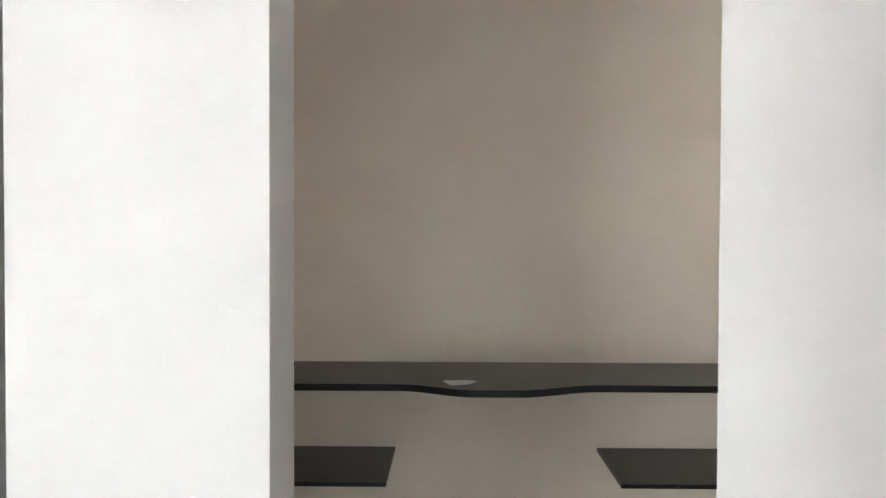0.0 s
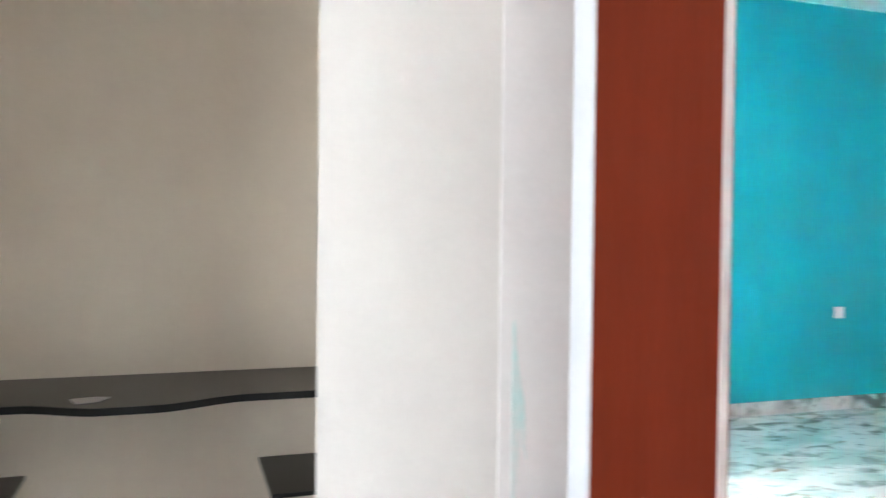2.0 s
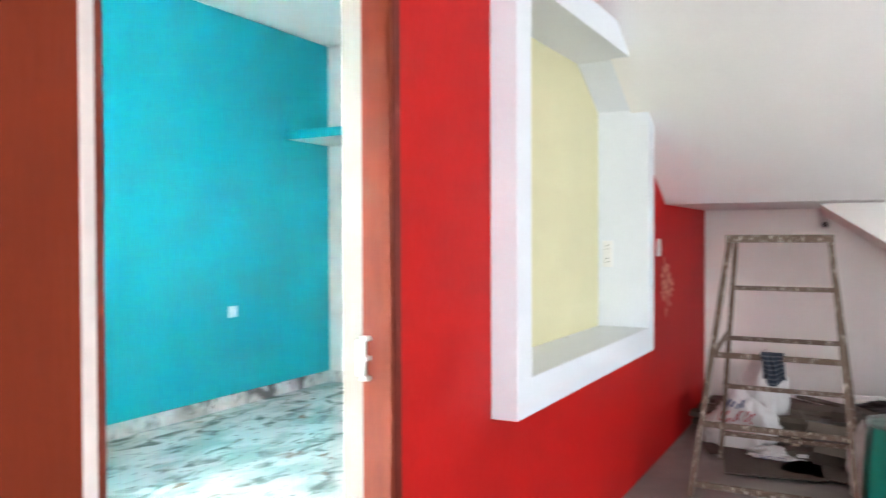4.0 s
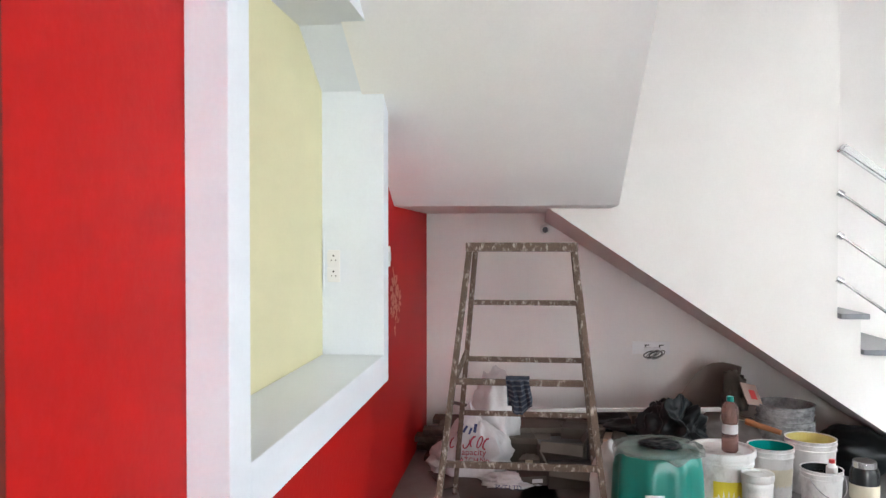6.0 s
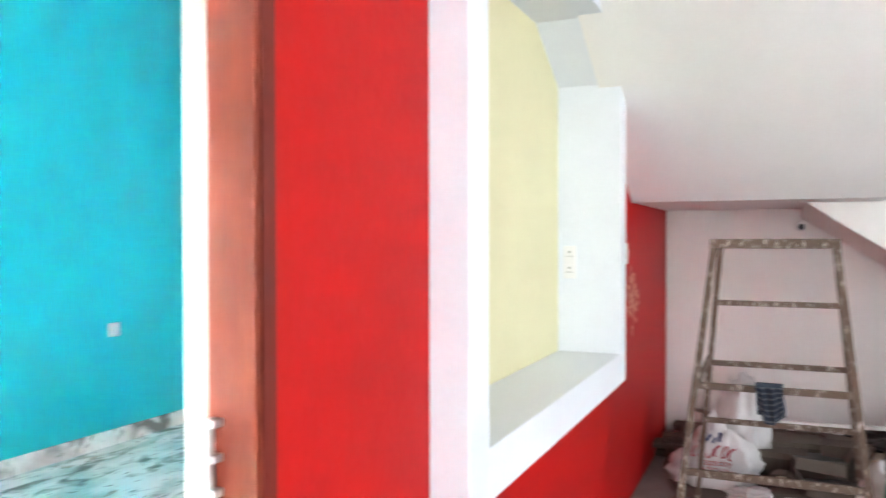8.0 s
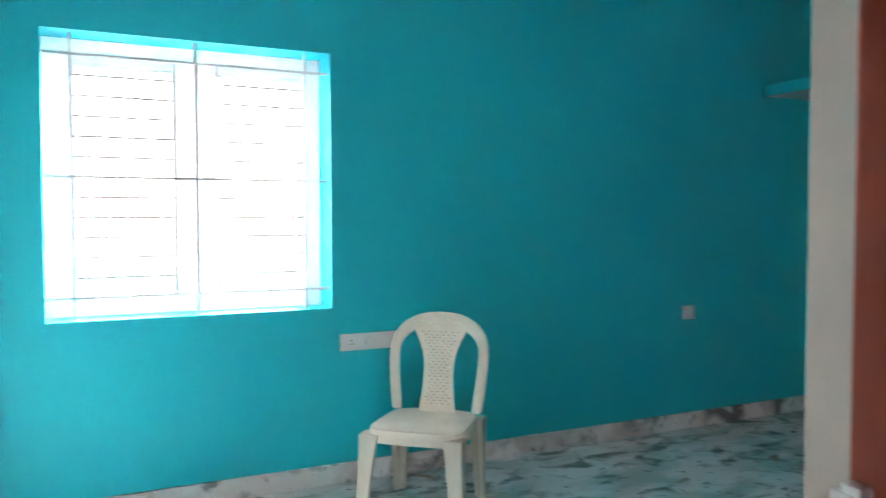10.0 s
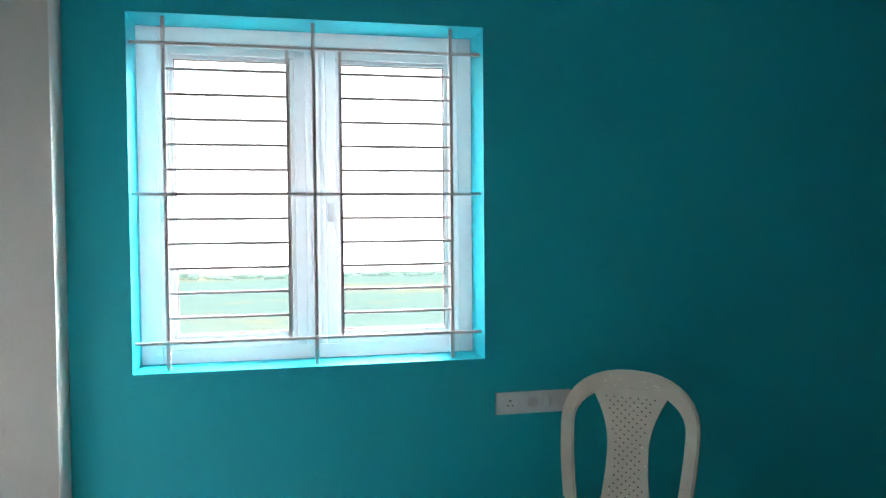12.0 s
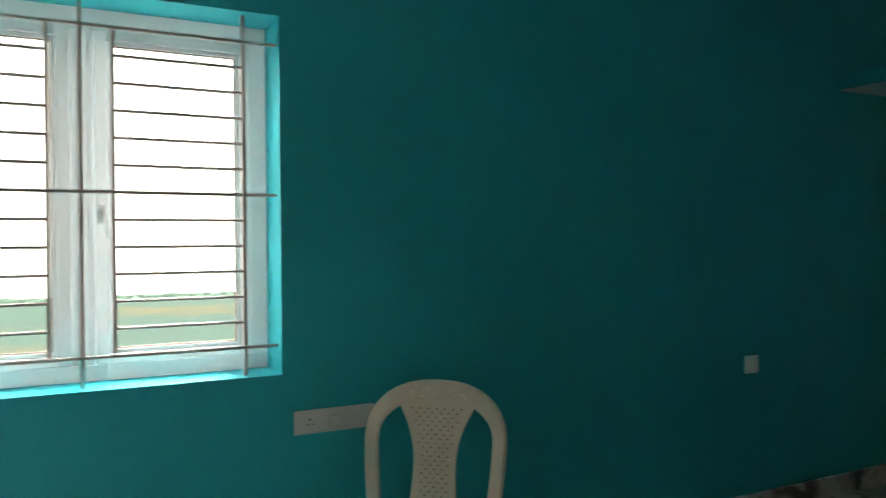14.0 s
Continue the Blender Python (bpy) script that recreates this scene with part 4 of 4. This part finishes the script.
def draped_film():
    """Thin film lying over the tub with folds running out to a ragged hem."""
    bm = bmesh.new()
    n, rings = 120, []
    for k in range(15):
        u = k / 14
        row = []
        for i in range(n):
            a = 2 * math.pi * i / n
            d = Vector((math.cos(a), math.sin(a), 0))
            fold = noise.noise(d * 3.1 + Vector((0, 0, u * 0.8))) * 0.6 + abs(noise.noise(d * 8.0 + Vector((0, 0, 2 + u)))) * 0.5
            reach = 0.190 + 0.045 * noise.noise(d * 2.2 + Vector((5, 0, 0)))
            s = u * reach
            if s < 0.172:
                r, z = s, 0.446 + 0.020 * u * (0.3 + fold)
            else:
                r, z = 0.178 + 0.012 * (0.6 + fold) + 0.10 * (s - 0.172), 0.446 - (s - 0.172) * 0.95 + 0.010 * fold
            row.append(bm.verts.new((r * d.x, r * d.y, z)))
        rings.append(row)
    for a, c in zip(rings[1:], rings[2:]):
        for i in range(n):
            j = (i + 1) % n
            bm.faces.new((a[i], a[j], c[j], c[i]))
    bm.faces.new(rings[1])
    for v in rings[0]:
        bm.verts.remove(v)
    bmesh.ops.recalc_face_normals(bm, faces=bm.faces)
    bmesh.ops.solidify(bm, geom=bm.faces[:], thickness=0.0008)
    ob = part("dusty_film", bm, FILM, smooth=True)
    ob.matrix_world = pose(4.0, -1.235, 0)
    tagged(ob, "dusty clear-grey plastic film draped over the green tub", "film")


draped_film()
# Dark mass added for the soffit's shadow and a black thing below it.
crumpled("corner_shade_bundle", "dark bundle standing for shadow and a black thing in the low corner under the stair", "tarpaulin", (5.33, -2.52, 0), (0.24, 0.26, 0.24), BLACKBAG, 31, 0.2, lumps=2.6)
crumpled("black_rag", "black rag lying on the green tub", "rag", (3.97, -1.235, 0.452), (0.075, 0.095, 0.035), BLACKBAG, 12, 0.22, lumps=2.0, sub=5, crease=0.5)
crumpled("white_packet", "torn white plastic packet beside the tub", "packet", (4.28, -1.06, 0), (0.08, 0.085, 0.38), BAGW, 15, 0.3, lumps=3.4)


def rag():
    """Striped rag folded over the front rung of the ladder."""
    ob = thing("striped_rag", "blue-grey striped rag hanging over a ladder rung", "rag", (4.078, -0.655, 0.705))
    bm = bmesh.new()
    rows = []
    for i in range(31):
        s = i / 30
        row = []
        for j in range(17):
            t = j / 16
            w = 0.108 - 0.02 * s
            y = (t - 0.5) * -w + 0.01 * math.sin(s * 5)
            fold = 0.010 * math.sin(t * 17 + s * 2) + 0.005 * math.sin(t * 31 - s * 5)
            if s < 0.22:
                x, z = 0.028, -0.13 * (0.22 - s) / 0.22
            elif s < 0.32:
                a = (s - 0.22) / 0.10 * math.pi
                x, z = 0.028 * math.cos(a), 0.010 * math.sin(a)
            else:
                x, z = -0.030, -(s - 0.32) / 0.68 * (0.120 + 0.035 * math.sin(t * 3.0 + 0.5))
            row.append(bm.verts.new((x + fold * (0 if 0.2 < s < 0.34 else 1), y, z)))
        rows.append(row)
    for a, c in zip(rows, rows[1:]):
        for j in range(16):
            bm.faces.new((a[j], a[j + 1], c[j + 1], c[j]))
    for n_, f in enumerate(bm.faces):
        f.material_index = 1 if (n_ // 16) % 3 == 1 else 0
    bmesh.ops.solidify(bm, geom=bm.faces[:], thickness=0.004)
    part("cloth", bm, [CLOTHB, CLOTHS], ob, "blue-grey cloth with pale stripes", smooth=True)
    return ob


rag()


def boards():
    """Loose boards, tiles and cartons lying under the stair."""
    rnd = random.Random(8)
    spec = [(5.45, -0.75, 1.5, 0.12, 0.03), (5.62, -0.80, 1.3, 0.16, 0.025), (5.30, -0.85, 1.25, 0.10, 0.03), (5.72, -0.66, 1.1, 0.14, 0.022), (5.22, -0.62, 1.0, 0.12, 0.028)]
    z = 0.0
    for layer in range(4):
        for k, (x, y, l, w, h) in enumerate(spec):
            if layer == 3 and k in (2, 4):
                continue
            hh = 0.035
            b = part("old_plank", box(-w / 2, w / 2, -l / 2, l / 2, 0, hh - 0.002, 0.003), OLDWOOD)
            b.matrix_world = pose(x + rnd.uniform(-0.02, 0.02), y + rnd.uniform(-0.06, 0.06), layer * 0.035, 0, 0, rnd.uniform(-5, 5))
            tagged(b, "dusty old wooden plank in the pile under the stair", "plank", "plank pile")
    for x, y, sx, sy, sz, turn, open_ in ((4.99, -0.86, 0.16, 0.24, 0.20, 8, True), (4.90, -0.70, 0.10, 0.10, 0.12, -5, False), (4.78, -0.92, 0.14, 0.26, 0.13, 4, True), (5.03, -1.13, 0.16, 0.20, 0.22, -10, False)):
        c = thing("carton", "crushed brown cardboard carton under the ladder", "box", (x, y, 0), turn, "cartons")
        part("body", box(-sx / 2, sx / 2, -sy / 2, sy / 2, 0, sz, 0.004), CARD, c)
        for s in (1, -1):
            part("flap", beam(bmesh.new(), (0, s * sy / 2, sz + 0.001), (-0.01, s * (sy / 2 - 0.07 if not open_ else sy / 2 + 0.03), sz + 0.012 + (0.035 if open_ else 0)), sx * 0.96, 0.004, 0, (1, 0, 0)), CARDP, c, "bent pale flap")
        if open_:
            # The carton is solid; a dark sheet on top paints its shaded inside.
            part("opening", box(-sx / 2 + 0.006, sx / 2 - 0.006, -sy / 2 + 0.006, sy / 2 - 0.006, sz, sz + 0.002), DARKP, c, "dark sheet standing for the shaded inside of the carton")
            part("flap", beam(bmesh.new(), (-sx / 2 - 0.001, 0, sz + 0.001), (-sx / 2 - 0.05, 0.01, sz - 0.045), sy * 0.94, 0.004, 0, (0, 1, 0)), CARDP, c, "pale flap folded down")
        else:
            part("tape", box(-sx / 2 - 0.0015, sx / 2 + 0.0015, -0.02, 0.02, 0.02, sz + 0.0015), material("packing_tape", (0.42, 0.34, 0.25), 0.3, second=(0.36, 0.28, 0.2), scale=10), c, "brown packing tape")
    for x, y, z, sx, sy, sz, turn in ((5.22, -0.72, 0.142, 0.20, 0.30, 0.085, 4), (5.20, -1.02, 0.142, 0.18, 0.22, 0.10, -7), (5.24, -1.42, 0.142, 0.20, 0.30, 0.165, 3), (5.05, -0.70, 0.10, 0.12, 0.22, 0.10, -3)):
        c = thing("carton", "flat dusty cardboard carton stacked on the planks", "box", (x, y, z), turn, "cartons")
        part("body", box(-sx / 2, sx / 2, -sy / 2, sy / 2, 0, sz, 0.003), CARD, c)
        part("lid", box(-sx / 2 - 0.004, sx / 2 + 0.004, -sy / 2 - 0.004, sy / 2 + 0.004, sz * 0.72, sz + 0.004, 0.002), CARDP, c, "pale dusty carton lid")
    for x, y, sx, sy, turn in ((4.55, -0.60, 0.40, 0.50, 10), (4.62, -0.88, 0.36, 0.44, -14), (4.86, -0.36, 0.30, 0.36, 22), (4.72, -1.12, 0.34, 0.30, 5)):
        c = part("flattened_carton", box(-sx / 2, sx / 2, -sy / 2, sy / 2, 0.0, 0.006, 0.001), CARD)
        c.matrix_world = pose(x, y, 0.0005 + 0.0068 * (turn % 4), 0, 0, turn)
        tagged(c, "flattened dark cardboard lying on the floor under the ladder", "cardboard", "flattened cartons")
    for x, y, z, sx, sy, sz, turn in ((5.10, -0.72, 0.0, 0.14, 0.30, 0.10, 3), (5.08, -0.95, 0.0, 0.15, 0.14, 0.26, -6), (4.80, -0.72, 0.02, 0.12, 0.16, 0.05, 15)):
        c = thing("carton", "dusty brown cardboard box in the heap under the stair", "box", (x, y, z), turn, "cartons")
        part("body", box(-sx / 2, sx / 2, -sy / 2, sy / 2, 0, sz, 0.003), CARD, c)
        part("paper_label", box(-sx / 2 - 0.0012, -sx / 2, -sy * 0.2, sy * 0.15, sz * 0.3, sz * 0.7), BAGW, c, "small pale paper label")
    for x, y, z, l, w, turn, tilt in ((5.40, -0.78, 0.145, 0.62, 0.09, 12, 7), (5.50, -0.98, 0.150, 0.70, 0.07, -18, 5), (5.28, -0.70, 0.142, 0.45, 0.10, 28, 3), (5.55, -0.60, 0.148, 0.55, 0.12, -8, 9)):
        b = part("old_plank", box(-w / 2, w / 2, -l / 2, l / 2, 0, 0.016, 0.002), OLDWOOD)
        b.matrix_world = pose(x, y, z + 0.5 * l * math.sin(radians(tilt)), tilt, 0, turn)
        tagged(b, "thin dusty board lying askew on the plank pile", "plank", "plank pile")
    ob = part("pvc_strip", box(-0.014, 0.014, -0.58, 0.58, 0, 0.02, 0.003), PVC)
    ob.matrix_world = pose(5.20, -1.20, 0.318, -1.2, 0, 2)
    tagged(ob, "long white plastic trunking strip lying on the pile", "trunking")
    ob = part("pvc_strip", box(-0.018, 0.018, -0.45, 0.45, 0, 0.015, 0.003), OLDWOOD)
    ob.matrix_world = pose(5.55, -0.62, 0.19, 9, 0, -6)
    ob.name = "old_batten"
    tagged(ob, "dusty wooden batten leaning on the pile", "batten")


boards()


SHEET = material("brown_bent_card", (0.40, 0.33, 0.29), 0.85, second=(0.30, 0.24, 0.21), scale=6, grain=0.1, bump=0.12)
SCRAP = material("pinkish_carton", (0.42, 0.30, 0.26), 0.8, second=(0.34, 0.24, 0.20), scale=12, grain=0.1)


def leaning_card():
    """A bent brown sheet leaning in the low corner."""
    bm = bmesh.new()
    rows = []
    for i in range(9):
        s = i / 8
        row = []
        for j in range(9):
            t = j / 8
            row.append(bm.verts.new((0.05 - 0.16 * s * (1 - 0.3 * t) + 0.03 * math.sin(t * 3), -0.45 * t, s * (0.03 + 0.31 * math.sin(min(t / 0.62, 1) * math.pi / 2) ** 1.3 - 0.10 * max(0, t - 0.7)) + 0.008 * math.sin(t * 9))))
        rows.append(row)
    for a, c in zip(rows, rows[1:]):
        for j in range(8):
            bm.faces.new((a[j], a[j + 1], c[j + 1], c[j]))
    bmesh.ops.solidify(bm, geom=bm.faces[:], thickness=0.006)
    ob = part("cardboard_sheet", bm, SHEET, smooth=True)
    ob.matrix_world = pose(5.72, -1.56, 0.20)
    tagged(ob, "bent brown cardboard sheet leaning in the corner", "cardboard")
    c = thing("torn_carton", "torn brown carton scrap with a red mark", "carton scrap", (5.25, -1.93, 0.33), 25)
    b = part("scrap", box(-0.065, 0.065, -0.085, 0.085, 0, 0.006, 0.002), SCRAP, c)
    b.matrix_local = pose(0, -0.03, 0.09, 24, -58, 0)
    part("red_mark", box(-0.03, 0.025, -0.04, 0.025, 0.0062, 0.0075), LABELR, c, "red printed mark").matrix_local = pose(0, -0.03, 0.09, 24, -58, 0)
    crumpled("crumpled_paper", "crumpled brown wrapping paper on top of the heap", "paper", (5.38, -1.90, 0.30), (0.06, 0.075, 0.235), CARD, 21, 0.45, lumps=4.0)


leaning_card()
crumpled("grey_rubble_sack", "low dark sack filling the corner under the stair", "sack", (5.35, -1.83, 0), (0.26, 0.24, 0.30), material("grey_dusty_sack", (0.13, 0.11, 0.10), 0.8, second=(0.22, 0.2, 0.18), scale=8, bump=0.3), 17, 0.2, lumps=2.5)


def bottle():
    b = thing("plastic_bottle", "pinkish clear plastic bottle with a teal cap on the bucket lid", "bottle", (4.40, -1.625, 0.323))
    k = part("bottle_body", lathe([(0, 0.004), (0.030, 0.0), (0.037, 0.008), (0.037, 0.075), (0.034, 0.085), (0.034, 0.135), (0.039, 0.150), (0.039, 0.195), (0.030, 0.220), (0.014, 0.235), (0.014, 0.245)], 24), PINKPET, b, smooth=True)
    part("bottle_label", lathe([(0.0355, 0.088), (0.0355, 0.132)], 24), BAGW, k, "torn white label")
    part("cap", lathe([(0.016, 0.236), (0.0165, 0.256), (0.014, 0.259), (0, 0.259)], 18), GREENP, k, "teal screw cap", smooth=True)
    s = thing("small_bottle", "small clear bottle with a red cap on the dark paint pail", "bottle", (4.50, -2.115, 0.193))
    k = part("bottle_body", lathe([(0, 0.0), (0.024, 0.0), (0.026, 0.006), (0.026, 0.045), (0.011, 0.062), (0.011, 0.068)], 18), PVC, s, smooth=True)
    part("cap", lathe([(0.0135, 0.064), (0.0135, 0.080), (0, 0.081)], 16), LABELR, k, "red cap", smooth=True)


bottle()


def roller():
    r = thing("paint_roller", "paint roller with an orange varnished wooden handle", "paint roller", (4.95, -1.865, 0.318))
    part("handle", rod(bmesh.new(), (-0.10, -0.13, -0.012), (0.0, 0.02, 0.02), 0.014, 0.017, 14), ORANGEW, r, "orange wooden handle", smooth=True)
    part("shaft", rod(bmesh.new(), (0.0, 0.02, 0.02), (0.05, 0.09, 0.03), 0.004, n=8), STEEL, r)
    part("sleeve", rod(bmesh.new(), (0.02, 0.13, 0.03), (0.08, 0.06, 0.03), 0.024, n=16), BAGW, r, "used roller sleeve", smooth=True)


roller()


def stair_plate():
    p = thing("plug_board", "white socket board with a plug and cord under the stair", "socket", (ENDX, -1.495, 0.590), -90)
    part("plate", box(-0.12, 0.12, -0.010, 0.0, -0.042, 0.042, 0.003), WHITEP, p)
    for k in (-0.042, 0.050):
        part("socket_line", joined((k, k + 0.008, -0.013, -0.0102, -0.022, 0.022), (k + 0.008, k + 0.03, -0.013, -0.0102, 0.016, 0.022)), DARKP, p, "dark socket outline")
    for k in (-0.025, 0.032):
        part("plug", box(k - 0.022, k + 0.022, -0.045, -0.0135, -0.030, 0.006, 0.007), WHITEP, p, "white plug")
    for k in range(4):
        bm = bmesh.new()
        prev = None
        for i in range(19):
            a = 2 * math.pi * i / 18
            q = Vector((0.012 + 0.016 * (k - 1.5) + 0.042 * math.cos(a), -0.052 - 0.006 * k, -0.036 + 0.019 * math.sin(a) + 0.020 * math.cos(a) * (1 if k % 2 else 0.5)))
            if prev:
                rod(bm, prev, q, 0.0042, n=6)
            prev = q
        part("cord", bm, CORD if k % 2 else DARKP, p, "coiled plug cord", smooth=True)


CORD = material("grey_cord", (0.30, 0.29, 0.28), 0.5, second=(0.2, 0.2, 0.2), scale=30)
stair_plate()
cd = thing("conduit_end", "round white conduit end with a dark mouth high on the wall", "conduit", (ENDX, -0.797, 1.375))
part("collar", rod(bmesh.new(), (0, 0, 0), (-0.05, 0, 0), 0.034, 0.030, 20), PVC, cd, smooth=True)
# Dark disc on the solid collar paints the shade inside the conduit.
part("mouth", rod(bmesh.new(), (-0.0502, -0.003, -0.006), (-0.054, -0.003, -0.006), 0.019, n=18), DARKP, cd, "dark disc standing for the shaded opening")


def railing():
    rl = thing("stair_railing", "stainless steel stair railing with three thin rods", "railing", (5.0, -2.335, 0))
    sl = 0.72
    run = 1.45
    part("handrail", beam(bmesh.new(), (0, 0.0, 1.80), (0, -run, 1.80 - sl * run), 0.05, 0.05, 0.012, (1, 0, 0)), STEEL, rl, "polished steel handrail")
    part("bracket", rod(bmesh.new(), (0.03, 0.0, 1.785), (0.0, -0.03, 1.77), 0.014, n=12), STEEL, rl)
    for z in (1.554, 1.330, 1.094):
        part("rod", rod(bmesh.new(), (0, 0.0, z), (0, -run, z - sl * run), 0.008, n=10), STEEL, rl)
        part("collar", rod(bmesh.new(), (0.005, 0.012, z + 0.006), (0.0, -0.016, z - 0.010), 0.018, n=14), STEEL, rl, smooth=True)
    part("newel", rod(bmesh.new(), (0, -run, 0.0), (0, -run, 0.82), 0.025, n=18), STEEL, rl, smooth=True)


railing()
tagged(part("paper_scrap", prism([(-0.59, 0.835), (-0.57, 0.775), (-0.52, 0.79), (-0.495, 0.835), (-0.53, 0.85)], 0.8512, 0.8535, "z"), BAGW), "small torn white paper scrap on the granite shelf", "paper")
tagged(part("paint_smear", prism([(0.275, 1.12), (0.279, 1.13), (0.286, 1.05), (0.300, 0.97), (0.306, 0.86), (0.292, 0.90), (0.284, 0.80), (0.276, 0.55), (0.273, 0.80)], -0.0062, -0.0045, "y"), material("pale_cyan_smear", (0.64, 0.86, 0.84), 0.6, second=(0.82, 0.83, 0.82), scale=16, amount=1.0)),
       "faint cyan paint smear on the white wall", "paint smear")
